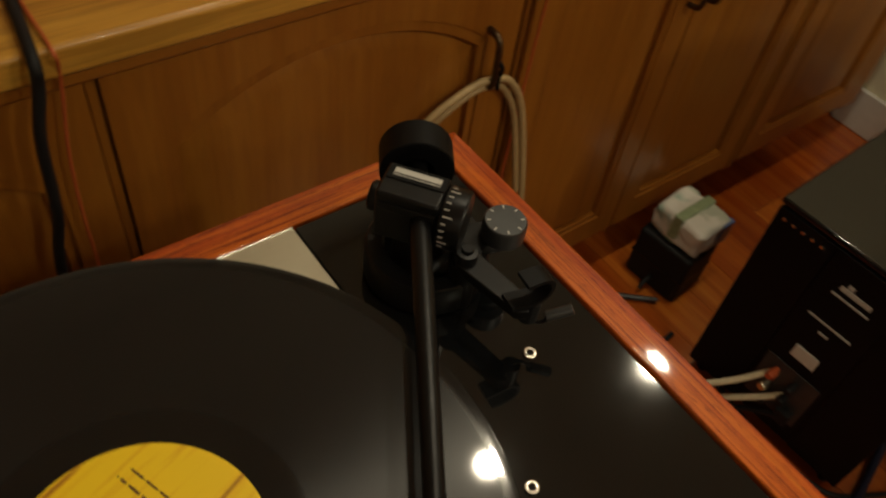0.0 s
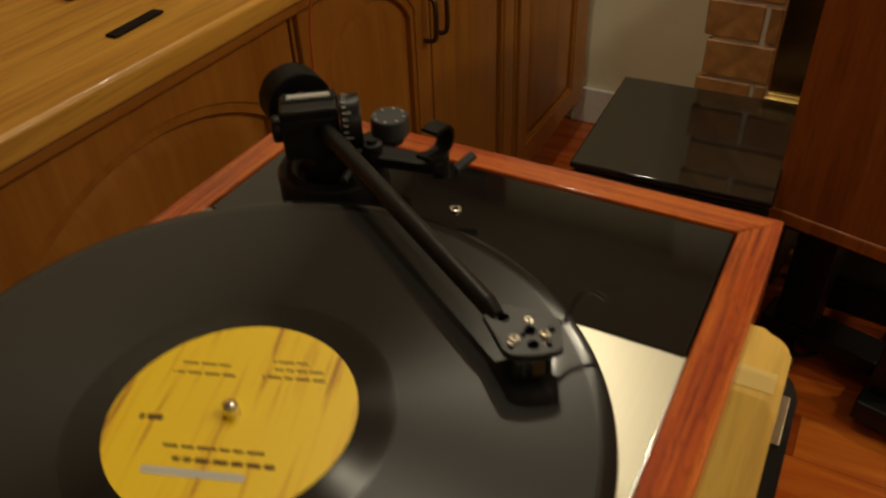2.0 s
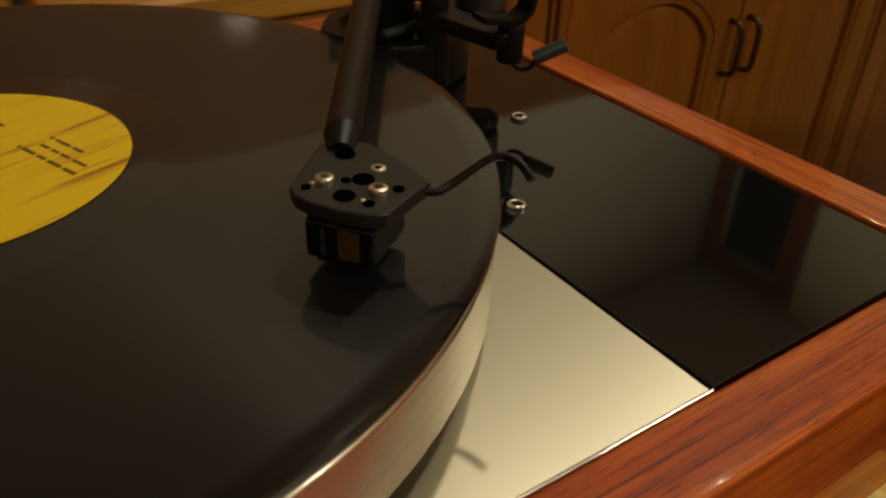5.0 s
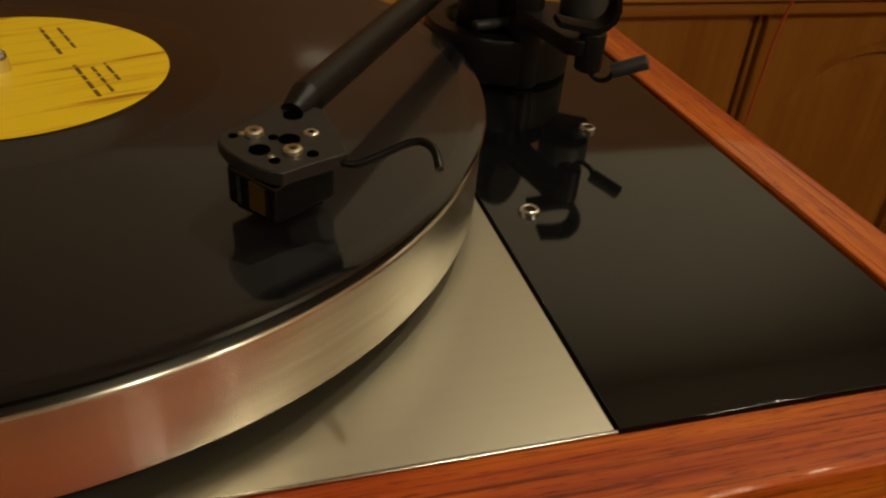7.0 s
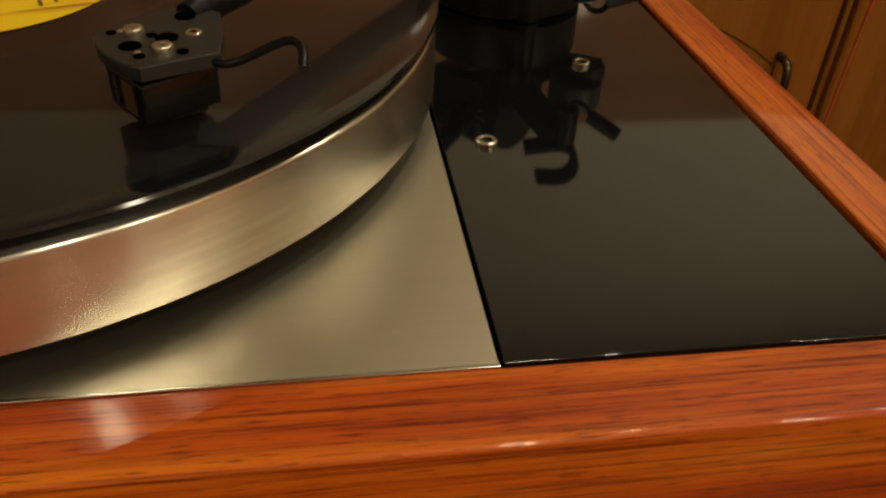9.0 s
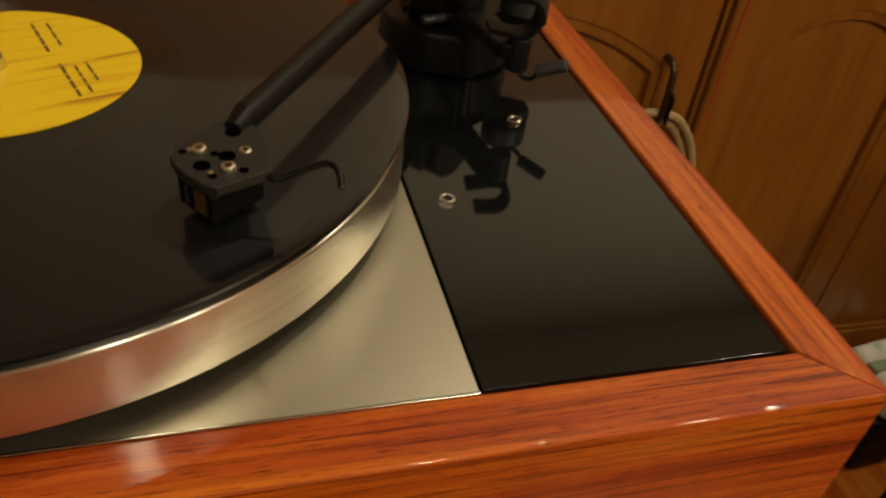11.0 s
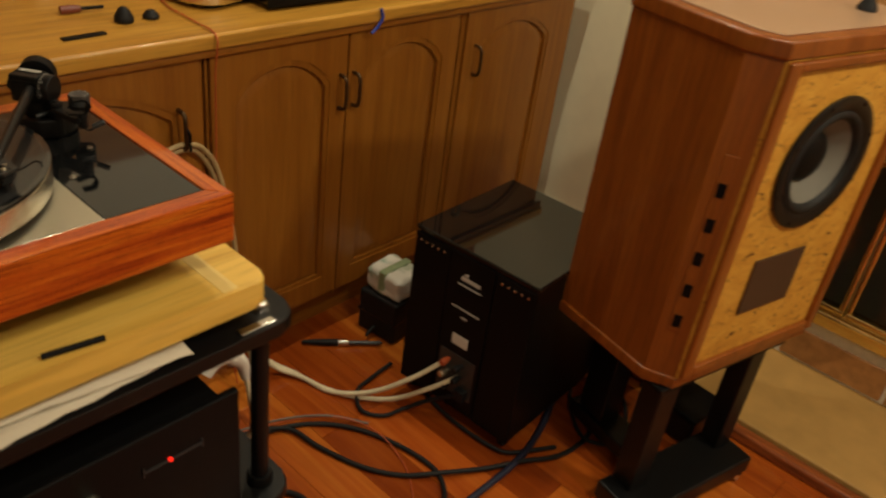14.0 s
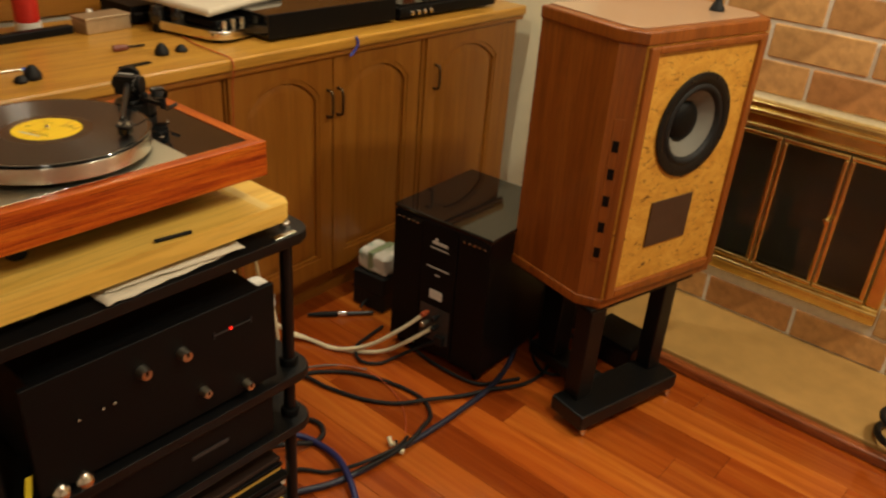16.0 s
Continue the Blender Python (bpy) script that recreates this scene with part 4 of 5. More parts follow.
part("top_cover", box(0.0, AD + 0.004, 0.0, AW, AZ - 0.0135, AZ, 0.004, 3), M_BLACK_GLOSS, amp, "gloss black glass top")
part("back_panel", box(-0.002, 0.0055, 0.115, 0.243, 0.040, AZ - 0.016, 0.001), M_BLACK_MATT, amp)
for side in (0, 1):
    y0, y1 = ((0.004, 0.112), (AW - 0.112, AW - 0.004))[side]
    part("heat_sink", box(-0.001, 0.0055, y0, y1, 0.036, AZ - 0.017, 0.001), M_BLACK_MATT, amp)
    for k in range(5):
        y = y0 + 0.018 + 0.018 * k
        part("fin_bolt", rod(0.0034, 0.003, 12, 0, pose(-0.0008, y, AZ - 0.034, 0, -90, 0)), M_CHROME, amp)
part("name_bar", box(-0.0035, -0.0022, 0.150, 0.205, 0.415, 0.424), M_PRINT, amp, smooth=False)
part("name_triangle", prism([(-0.0034, 0.186), (-0.0022, 0.186), (-0.0022, 0.196), (-0.0034, 0.196)], 0.426, 0.434), M_PRINT, amp, smooth=False)
part("small_print", box(-0.0035, -0.0022, 0.145, 0.212, 0.400, 0.403), M_PRINT, amp, smooth=False)
part("model_print", box(-0.0035, -0.0022, 0.140, 0.222, 0.335, 0.3385), M_PRINT, amp, smooth=False)
part("model_print", box(-0.0035, -0.0022, 0.172, 0.190, 0.312, 0.316), M_PRINT, amp, smooth=False)
part("rating_label", box(-0.004, -0.0022, 0.158, 0.205, 0.232, 0.262, 0.0006), M_WHITE, amp, "small white rating label")
part("terminal_plate", box(-0.004, -0.0022, 0.125, 0.235, 0.085, 0.205, 0.0006), M_GREY_DISC, amp)
for ty, tz, mm in ((0.205, 0.180, M_COPPER), (0.165, 0.180, M_RUBBER), (0.205, 0.145, M_SCREW), (0.165, 0.145, M_RUBBER), (0.195, 0.110, M_RUBBER)):
    part("binding_post", lathe([(0, 0.028), (0.007, 0.028), (0.009, 0.024), (0.009, 0.010), (0.006, 0.008), (0.006, 0), (0, 0)], 14, None, pose(-0.004, ty, tz, 0, -90, 0)), mm, amp)
part("mains_socket", box(-0.022, -0.002, 0.135, 0.165, 0.088, 0.118, 0.002), M_RUBBER, amp)
for fx_, fy_ in itertools.product((0.03, AD - 0.03), (0.03, AW - 0.03)):
    part("foot", lathe([(0, 0), (0.010, 0), (0.016, 0.012), (0.018, 0.03), (0, 0.03)], 20, None, pose(fx_, fy_, 0)), M_BLACK_MATT, amp)

# ---------------------------------------------------------------- loudspeaker on its stand
SP = pose(0.828, -0.256, 0.385, 0, 0, -13.9)       # local x along the front, y to the back
spk = thing("loudspeaker", "walnut loudspeaker with a burl baffle and chamfered corners", "loudspeaker", SP)
SW, SD, SH, CX, CY = 0.515, 0.315, 0.73, 0.036, 0.052


def spk_plan(g=0.0, y_front=0.0):
    return [(CX - g * 0.4, y_front - g), (SW - CX + g * 0.4, y_front - g), (SW + g, CY), (SW + g, SD), (-g, SD), (-g, CY)]


bm = prism(spk_plan(), 0.030, SH - 0.034, 0)
bm.faces.ensure_lookup_table()
front = min(bm.faces, key=lambda f: f.calc_center_median().y)
bmesh.ops.delete(bm, geom=[front], context="FACES_ONLY")
part("cabinet", bm, M_WALNUT, spk, smooth=False)
part("top_cap", prism(spk_plan(0.006), SH - 0.034, SH, 0.006, 3), M_WALNUT, spk)
part("top_panel", prism(spk_plan(-0.02), SH, SH + 0.003, 0.001), plain("pale_speaker_top", (0.42, 0.27, 0.17), 0.35, 0, 0.3, 0.12, 8, 0.1), spk, "pale reddish polished top")
part("bottom_cap", prism(spk_plan(0.004), 0.0, 0.030, 0.005, 3), M_WALNUT, spk)
bx0, bx1, bz0, bz1 = 0.068, SW - 0.062, 0.056, SH - 0.052
WX, WZ, WR = 0.256, 0.482, 0.106
n = 64
circ, rect = [], []
for k in range(n):
    a = 2 * math.pi * k / n
    c, q = math.cos(a), math.sin(a)
    circ.append((WX + WR * c, WZ + WR * q))
    x0, x1, z0, z1 = CX + 0.001, SW - CX - 0.001, 0.0305, SH - 0.0345
    t = min(((x1 if c > 0 else x0) - WX) / c if abs(c) > 1e-6 else 9, ((z1 if q > 0 else z0) - WZ) / q if abs(q) > 1e-6 else 9)
    rect.append((WX + t * c, WZ + t * q))
for cx_, cz_ in ((x0, z0), (x1, z0), (x0, z1), (x1, z1)):
    k = min(range(n), key=lambda m_: (rect[m_][0] - cx_) ** 2 + (rect[m_][1] - cz_) ** 2)
    rect[k] = (cx_, cz_)
part("baffle", ring_between(rect, circ, -0.0055, 0.012), M_BURL, spk, "figured golden burl front baffle")
for a, b, c, d_ in ((CX + 0.002, bx0, 0.031, SH - 0.0345), (bx1, SW - CX - 0.002, 0.031, SH - 0.0345), (bx0 + 0.0005, bx1 - 0.0005, 0.031, bz0), (bx0 + 0.0005, bx1 - 0.0005, bz1, SH - 0.0345)):
    part("baffle_trim", box(a, b, -0.016, -0.0008, c, d_, 0.004, 2), M_WALNUT, spk)
DW = pose(0.256, -0.0065, 0.482, 90, 0, 0)          # axis to the front
part("driver_ring", lathe([(0.104, 0.001), (0.135, 0.001), (0.136, 0.005), (0.132, 0.008), (0.118, 0.009), (0.106, 0.004), (0.104, 0.001)], 64, None, DW), M_BLACK_SATIN, spk, "black driver chassis ring")
part("surround", lathe([(0.107, 0.003), (0.102, 0.0075), (0.096, 0.008), (0.090, 0.004), (0.0865, -0.004)], 64, None, DW), M_RUBBER, spk, "black rubber surround")
part("cone", lathe([(0.0870, -0.0035), (0.072, -0.016), (0.052, -0.034), (0.038, -0.048)], 64, None, DW), M_CONE, spk, "grey paper cone")
part("horn_mouth", lathe([(0.052, -0.036), (0.050, -0.028), (0.040, -0.020), (0.022, -0.016), (0, -0.015)], 48, None, DW), M_BLACK_MATT, spk, "dark central horn")
for k in range(8):
    a = radians(45 * k + 22)
    part("driver_screw", rod(0.0035, 0.003, 10, 0, DW @ pose(0.1265 * math.cos(a), 0.1265 * math.sin(a), 0.0078)), M_BLACK_GLOSS, spk)
part("badge", box(0.158, 0.318, -0.0105, -0.0062, 0.158, 0.286, 0.001), plain("brown_badge", (0.085, 0.045, 0.03), 0.4, 0.4, 0, 0.3, 40, 0.1), spk, "dark brown metal badge plate")
CM = Matrix.Translation((0, CY, 0)) @ pose(0, 0, 0, 0, 0, math.degrees(math.atan2(-CY, CX)))
part("port_strip", place(box(0.020, 0.044, -0.0035, -0.0003, 0.14, 0.52, 0.001), CM), M_WALNUT, spk)
for k in range(5):
    part("port_slot", place(box(0.024, 0.040, -0.0048, -0.0036, 0.150 + 0.072 * k, 0.178 + 0.072 * k), CM), M_BLACK_MATT, spk, smooth=False)
cone = thing("rubber_cone", "small black rubber cone on the loudspeaker top", "cone foot", SP @ pose(0.40, 0.10, SH + 0.003))
part("cone", lathe([(0, 0), (0.019, 0), (0.019, 0.006), (0.010, 0.022), (0.009, 0.034), (0, 0.036)], 24), M_RUBBER, cone)

stand = thing("speaker_stand", "heavy black speaker stand with four columns and spikes", "speaker stand", pose(0.828, -0.256, 0, 0, 0, -13.9))
part("top_plate", box(0.010, 0.43, 0.002, 0.30, 0.372, 0.3849, 0.003), M_BLACK_MATT, stand)
part("base_bar", box(-0.018, 0.383, -0.058, 0.066, 0.030, 0.078, 0.006), M_BLACK_SATIN, stand)
part("cross_bar", box(0.110, 0.190, 0.0665, 0.310, 0.034, 0.074, 0.005), M_BLACK_SATIN, stand)
for x0, x1, y0, y1, z0 in ((0.020, 0.078, 0.004, 0.060, 0.078), (0.316, 0.368, 0.004, 0.056, 0.078), (0.118, 0.182, 0.205, 0.285, 0.0745)):
    part("column", box(x0, x1, y0, y1, z0, 0.3719, 0.004), M_BLACK_SATIN, stand)
for x0, y0, z1 in ((0.004, -0.050, 0.030), (0.360, -0.050, 0.030), (0.150, 0.285, 0.034)):
    part("spike", lathe([(0, 0), (0.003, 0.003), (0.009, 0.016), (0.009, z1), (0, z1)], 14, None, pose(x0, y0, 0)), M_CHROME, stand)

lowbox = thing("black_box", "small black crossover box on the floor under the loudspeaker", "box", pose(1.165, -0.255, 0, 0, 0, -6))
part("body", box(0, 0.13, 0, 0.17, 0.004, 0.085, 0.006), M_BLACK_SATIN, lowbox)
part("lid", box(-0.004, 0.134, -0.004, 0.174, 0.0855, 0.098, 0.004), M_BLACK_MATT, lowbox)
crate = thing("dark_box", "dark brown box on the floor behind the amplifier", "box", pose(1.20, 0.02, 0, 0, 0, -10))
part("body", box(0, 0.20, 0, 0.22, 0, 0.19, 0.006), M_DARKWOOD, crate)
part("lid", box(-0.003, 0.203, -0.003, 0.223, 0.1905, 0.205, 0.004), M_DARKWOOD, crate)

# power supply and packet beside the amplifier
psu = thing("power_supply", "black plastic power supply brick on the floor", "power supply", pose(0.862, 0.520, 0, 0, 0, 6))
part("case", box(0, 0.11, 0, 0.135, 0.0, 0.135, 0.010, 3), M_RUBBER, psu)
part("lid_seam", box(-0.0006, 0.1106, -0.0006, 0.1356, 0.066, 0.068), M_BLACK_GLOSS, psu, smooth=False)
part("strain_relief", tube([(0.002, 0.07, 0.03), (-0.02, 0.07, 0.025), (-0.035, 0.068, 0.018)], 0.006, 10, 4, None, (0.007, 0.004)), M_RUBBER, psu)
pack = thing("packet", "crumpled green and white plastic packet on the power supply", "packet", pose(0.872, 0.528, 0.1355, 0, 0, 2))
bm = box(0, 0.105, 0, 0.125, 0.0, 0.070, 0.012, 3)
bmesh.ops.subdivide_edges(bm, edges=[e for e in bm.edges if e.calc_length() > 0.03], cuts=6, use_grid_fill=True)
for v in bm.verts:
    if v.co.z > 0.004:
        v.co += 0.007 * Vector(noise.noise_vector(v.co * 34)) + 0.0025 * Vector(noise.noise_vector(v.co * 110))
m_pack, nodes, links, bsdf = mat("printed_plastic_film")
n1 = noise_node(nodes, links, coords(nodes, links), 14.0, 2)
r1 = ramp_node(nodes, links, n1.outputs[0], [(0.36, (0.50, 0.54, 0.44)), (0.46, (0.78, 0.77, 0.70)), (0.62, (0.74, 0.73, 0.66)), (0.72, (0.38, 0.50, 0.42))])
links.new(r1.outputs[0], bsdf.inputs["Base Color"])
bsdf.inputs["Roughness"].default_value = 0.3
part("film", bm, m_pack, pack)
part("band", box(-0.003, 0.108, 0.052, 0.076, 0.002, 0.0755, 0.004), plain("green_film", (0.34, 0.44, 0.26), 0.3, 0, 0.2, 0.4, 60, 0.3), pack, "green printed band")
part("blue_corner", box(0.070, 0.1075, -0.004, 0.012, 0.006, 0.066, 0.004), plain("blue_film", (0.10, 0.18, 0.42), 0.3, 0, 0.2, 0.4, 60, 0.3), pack, "blue printed end")

# ---------------------------------------------------------------- things on the counter
def cone_foot(x, y, r, h, rz=0):
    c = thing("rubber_cone", "small black rubber cone foot on the counter", "cone foot", pose(x, y, COUNTER, 0, 0, rz), "black cone feet")
    part("cone", lathe([(0, 0), (r * 0.9, 0), (r, 0.004), (r * 0.95, h * 0.4), (r * 0.55, h * 0.85), (r * 0.3, h), (0, h)], 24), M_RUBBER, c)


for q in ((0.297, 0.805, 0.019, 0.030), (0.355, 0.806, 0.017, 0.018), (-0.046, 0.783, 0.021, 0.032), (-0.078, 0.772, 0.016, 0.016)):
    cone_foot(*q)
bar_ = thing("black_strip", "flat black metal strip lying on the counter", "strip", pose(0.19, 0.752, COUNTER, 0, 0, 4))
part("strip", box(-0.042, 0.042, -0.008, 0.008, 0, 0.004, 0.001), M_BLACK_MATT, bar_)
scr = thing("screwdriver", "short screwdriver with a reddish handle on the counter", "screwdriver", pose(0.265, 0.888, COUNTER + 0.009, 0, 0, -6))
part("handle", place(lathe([(0, 0), (0.008, 0.002), (0.009, 0.02), (0.007, 0.04), (0, 0.042)], 14), pose(-0.02, 0, 0, 0, 90, 0) @ pose(0, 0, -0.035)), plain("red_brown_handle", (0.20, 0.05, 0.03), 0.4), scr)
part("shaft", place(rod(0.0035, 0.045, 10), pose(-0.014, 0, 0, 0, 90, 0)), M_BLACK_MATT, scr)
for q in ((-0.12, 0.93, 25), (-0.09, 0.86, -5)):
    pen = thing("blue_pen", "thin pen with a blue tip on the counter", "pen", pose(q[0], q[1], COUNTER + 0.004, 0, 0, q[2]), "pens")
    part("barrel", place(rod(0.0035, 0.11, 12), pose(-0.06, 0, 0, 0, 90, 0)), M_CHROME, pen)
    part("tip", place(lathe([(0, 0), (0.0048, 0.001), (0.0048, 0.014), (0.002, 0.022), (0, 0.023)], 12), pose(0.05, 0, 0, 0, 90, 0)), M_BLUE, pen)

bottle = thing("red_canister", "red canister with a white base on the counter", "canister", pose(0.14, 1.20, COUNTER))
part("body", lathe([(0, 0.03), (0.031, 0.03), (0.032, 0.04), (0.032, 0.21), (0.024, 0.24), (0, 0.242)], 32), M_RED, bottle)
part("base", lathe([(0, 0), (0.033, 0), (0.034, 0.004), (0.034, 0.029), (0, 0.0295)], 32), M_WHITE, bottle)
case = thing("metal_case", "small pale metal case on the counter", "box", pose(0.245, 1.085, COUNTER, 0, 0, 6))
part("case", box(0, 0.14, 0, 0.07, 0, 0.036, 0.003), plain("pale_champagne_metal", (0.55, 0.42, 0.26), 0.4, 0.6), case)
part("lid", box(-0.002, 0.142, -0.002, 0.072, 0.0365, 0.044, 0.002), plain("champagne_lid", (0.5, 0.38, 0.24), 0.4, 0.6), case)
plank = thing("dark_rail", "long dark rail lying on the counter", "rail", pose(-0.15, 1.09, COUNTER, 0, 0, 5))
part("rail", box(0, 0.38, 0, 0.03, 0, 0.022, 0.003), M_BLACK_MATT, plank)
gear = thing("black_component", "small black component on the counter", "amplifier", pose(0.40, 1.12, COUNTER, 0, 0, 3))
part("case", box(0, 0.20, 0, 0.16, 0.006, 0.055, 0.003), M_BLACK_MATT, gear)
part("front_strip", box(0.01, 0.19, -0.003, -0.0005, 0.030, 0.036), M_GREY_DISC, gear, smooth=False)
tri_ = thing("white_funnel", "small white plastic cone on the dark component", "cone", pose(0.30, 1.17, COUNTER))
part("cone", lathe([(0, 0.05), (0.006, 0.05), (0.024, 0.006), (0.028, 0), (0, 0)], 24), M_WHITE, tri_)
for k, (px, py, r) in enumerate(((0.47, 0.985, 0.026), (0.43, 1.03, 0.022))):
    lens = thing("valve_tube", "chrome-topped dark valve standing on the counter", "valve", pose(px, py, COUNTER), "valves")
    part("base", rod(r * 0.8, 0.022, 24, 0.002, pose(0, 0, 0)), M_BLACK_MATT, lens)
    part("envelope", lathe([(r * 0.7, 0.022), (r, 0.030), (r, 0.055), (r * 0.75, 0.070), (0, 0.074)], 28), M_BLACK_GLOSS, lens)

valve_amp = thing("valve_amplifier", "chrome valve amplifier under a white paper cover", "amplifier", pose(0.47, 0.79, COUNTER, 0, 0, 12))
part("chassis", prism(round_rect(0, 0.22, 0, 0.28, 0.05), 0.010, 0.034, 0.005, 3), M_CHROME, valve_amp, "polished chrome chassis")
part("base_plate", prism(round_rect(0.015, 0.205, 0.015, 0.265, 0.04), 0.0, 0.0095, 0.001), M_BLACK_MATT, valve_amp)
part("top_deck", box(0.04, 0.20, 0.05, 0.26, 0.0345, 0.052, 0.004), M_BLACK_MATT, valve_amp)
for k in range(4):
    part("terminal", lathe([(0, 0.022), (0.006, 0.022), (0.007, 0.018), (0.007, 0.004), (0.004, 0), (0, 0)], 14, None, pose(0.045 + 0.036 * k, 0.028, 0.0345)), M_SCREW, valve_amp)
part("paper_cover", place(box(0.02, 0.34, 0.06, 0.34, 0.062, 0.085, 0.010, 2), pose(0, 0, 0, 2, -2, 0)), M_PAPER, valve_amp, "white paper cover")
deck = thing("black_player", "long low black disc player on the counter", "player", pose(0.60, 0.752, COUNTER, 0, 0, -1.0))
part("case", box(0, 0.50, 0, 0.36, 0.010, 0.075, 0.004), M_BLACK_GLOSS, deck)
part("front_panel", box(-0.002, 0.502, -0.006, -0.0005, 0.008, 0.078, 0.002), M_BLACK_MATT, deck)
for fx_, fy_ in itertools.product((0.04, 0.46), (0.04, 0.32)):
    part("foot", rod(0.014, 0.010, 16, 0.001, pose(fx_, fy_, 0)), M_RUBBER, deck)
deck2 = thing("black_player", "low black component with a glossy lid on the counter", "player", pose(1.12, 0.735, COUNTER, 0, 0, -1.0))
part("case", box(0, 0.50, 0, 0.34, 0.008, 0.042, 0.004), M_BLACK_MATT, deck2)
part("lid", box(0.02, 0.48, 0.02, 0.32, 0.0425, 0.050, 0.002), M_BLACK_GLOSS, deck2)
for k in range(4):
    part("knob", rod(0.008, 0.012, 16, 0.001, pose(0.05 + 0.03 * k, 0.0, 0.025, 90, 0, 0)), M_CHROME, deck2)
tape = thing("blue_tape", "strip of blue tape hanging on the counter edge", "tape", pose(0.858, CAB_Y - 0.024, COUNTER - 0.05))
bm = bmesh.new()
tube([(0, 0, 0.052), (0.004, -0.004, 0.03), (-0.01, -0.002, 0.008), (-0.025, -0.001, -0.004)], 0.004, 6, 5, bm)
part("tape", bm, M_BLUE, tape)

# ---------------------------------------------------------------- cables
def cable(name, label, pts, r, m, group=""):
    c = thing(name, label, "cable", None, group)
    part("sheath", tube(pts, r, 10, 8), m, c)
    return c


loop = cable("speaker_cable_loop", "tan speaker cable looped over a cabinet handle", [(0.17, 0.60, 0.30), (0.175, 0.64, 0.45), (0.19, 0.676, 0.585), (0.235, 0.676, 0.652), (0.30, 0.672, 0.690), (0.345, 0.672, 0.692), (0.384, 0.676, 0.668), (0.418, 0.676, 0.60), (0.436, 0.655, 0.45), (0.43, 0.62, 0.28), (0.40, 0.5, 0.05), (0.36, 0.44, 0.012)], 0.0056, M_TAN_CABLE)
part("second_core", tube([(0.185, 0.607, 0.30), (0.188, 0.645, 0.45), (0.204, 0.680, 0.575), (0.245, 0.680, 0.636), (0.305, 0.676, 0.676), (0.345, 0.676, 0.678), (0.376, 0.680, 0.657), (0.409, 0.680, 0.59), (0.427, 0.660, 0.45)], 0.0052, 10, 8), M_TAN_CABLE, loop)
part("hanger", tube([(0.336, CAB_Y - 0.024, 0.735), (0.340, CAB_Y - 0.034, 0.720), (0.344, 0.664, 0.700), (0.345, 0.664, 0.680)], 0.003, 8, 5), M_BLACK_MATT, loop)
cable("speaker_cable", "cream speaker cable from the amplifier to the rack", [(0.766, 0.246, 0.180), (0.71, 0.30, 0.115), (0.655, 0.385, 0.040), (0.60, 0.475, 0.010), (0.575, 0.565, 0.012), (0.53, 0.615, 0.035), (0.44, 0.62, 0.15), (0.36, 0.61, 0.29), (0.27, 0.56, 0.42), (0.18, 0.50, 0.50)], 0.0062, M_CREAM_CABLE, "cream speaker cables")
cable("speaker_cable", "cream speaker cable from the amplifier to the rack", [(0.768, 0.208, 0.146), (0.73, 0.27, 0.085), (0.695, 0.345, 0.022), (0.64, 0.415, 0.010), (0.595, 0.495, 0.010), (0.572, 0.585, 0.012), (0.525, 0.635, 0.045), (0.435, 0.64, 0.16), (0.35, 0.625, 0.30), (0.26, 0.57, 0.42), (0.17, 0.51, 0.50)], 0.0062, M_CREAM_CABLE, "cream speaker cables")
cable("mains_cable", "black mains cable from the amplifier across the floor", [(0.762, 0.190, 0.105), (0.745, 0.26, 0.05), (0.70, 0.31, 0.010), (0.645, 0.325, 0.009), (0.615, 0.375, 0.009), (0.655, 0.435, 0.009), (0.72, 0.45, 0.009), (0.80, 0.46, 0.009)], 0.0055, M_RUBBER, "black mains cables")
cable("mains_cable", "black cable running under the amplifier", [(0.790, 0.33, 0.009), (0.775, 0.26, 0.009), (0.768, 0.18, 0.009), (0.775, 0.08, 0.009), (0.80, 0.03, 0.009), (0.90, -0.03, 0.009)], 0.0055, M_RUBBER, "black mains cables")
cable("mains_cable", "thick dark blue mains cable running from behind the amplifier", [(1.20, 0.11, 0.215), (1.13, 0.08, 0.13), (1.04, 0.075, 0.05), (0.93, 0.035, 0.016), (0.80, 0.005, 0.011), (0.64, 0.000, 0.011), (0.50, 0.005, 0.011), (0.396, 0.013, 0.014), (0.282, 0.025, 0.014), (0.20, 0.046, 0.012), (0.12, 0.085, 0.012)], 0.0085, M_BLUE_CABLE, "black mains cables")
cable("mains_cable", "black cable curling across the floor", [(0.11, 0.44, 0.10), (0.25, 0.47, 0.03), (0.42, 0.455, 0.008), (0.51, 0.40, 0.008), (0.57, 0.32, 0.008), (0.607, 0.215, 0.008), (0.615, 0.115, 0.008), (0.575, 0.047, 0.012), (0.514, 0.020, 0.024), (0.425, 0.005, 0.022), (0.30, 0.02, 0.018), (0.18, 0.05, 0.012)], 0.0062, M_RUBBER, "black mains cables")
cable("mains_cable", "black cable curling across the floor", [(0.11, 0.46, 0.10), (0.28, 0.49, 0.03), (0.425, 0.445, 0.014), (0.455, 0.345, 0.008), (0.489, 0.238, 0.008), (0.544, 0.155, 0.008), (0.62, 0.091, 0.016), (0.711, 0.038, 0.010), (0.793, -0.005, 0.012), (0.889, -0.055, 0.008), (1.00, -0.06, 0.008), (1.08, -0.02, 0.03)], 0.0062, M_RUBBER, "black mains cables")
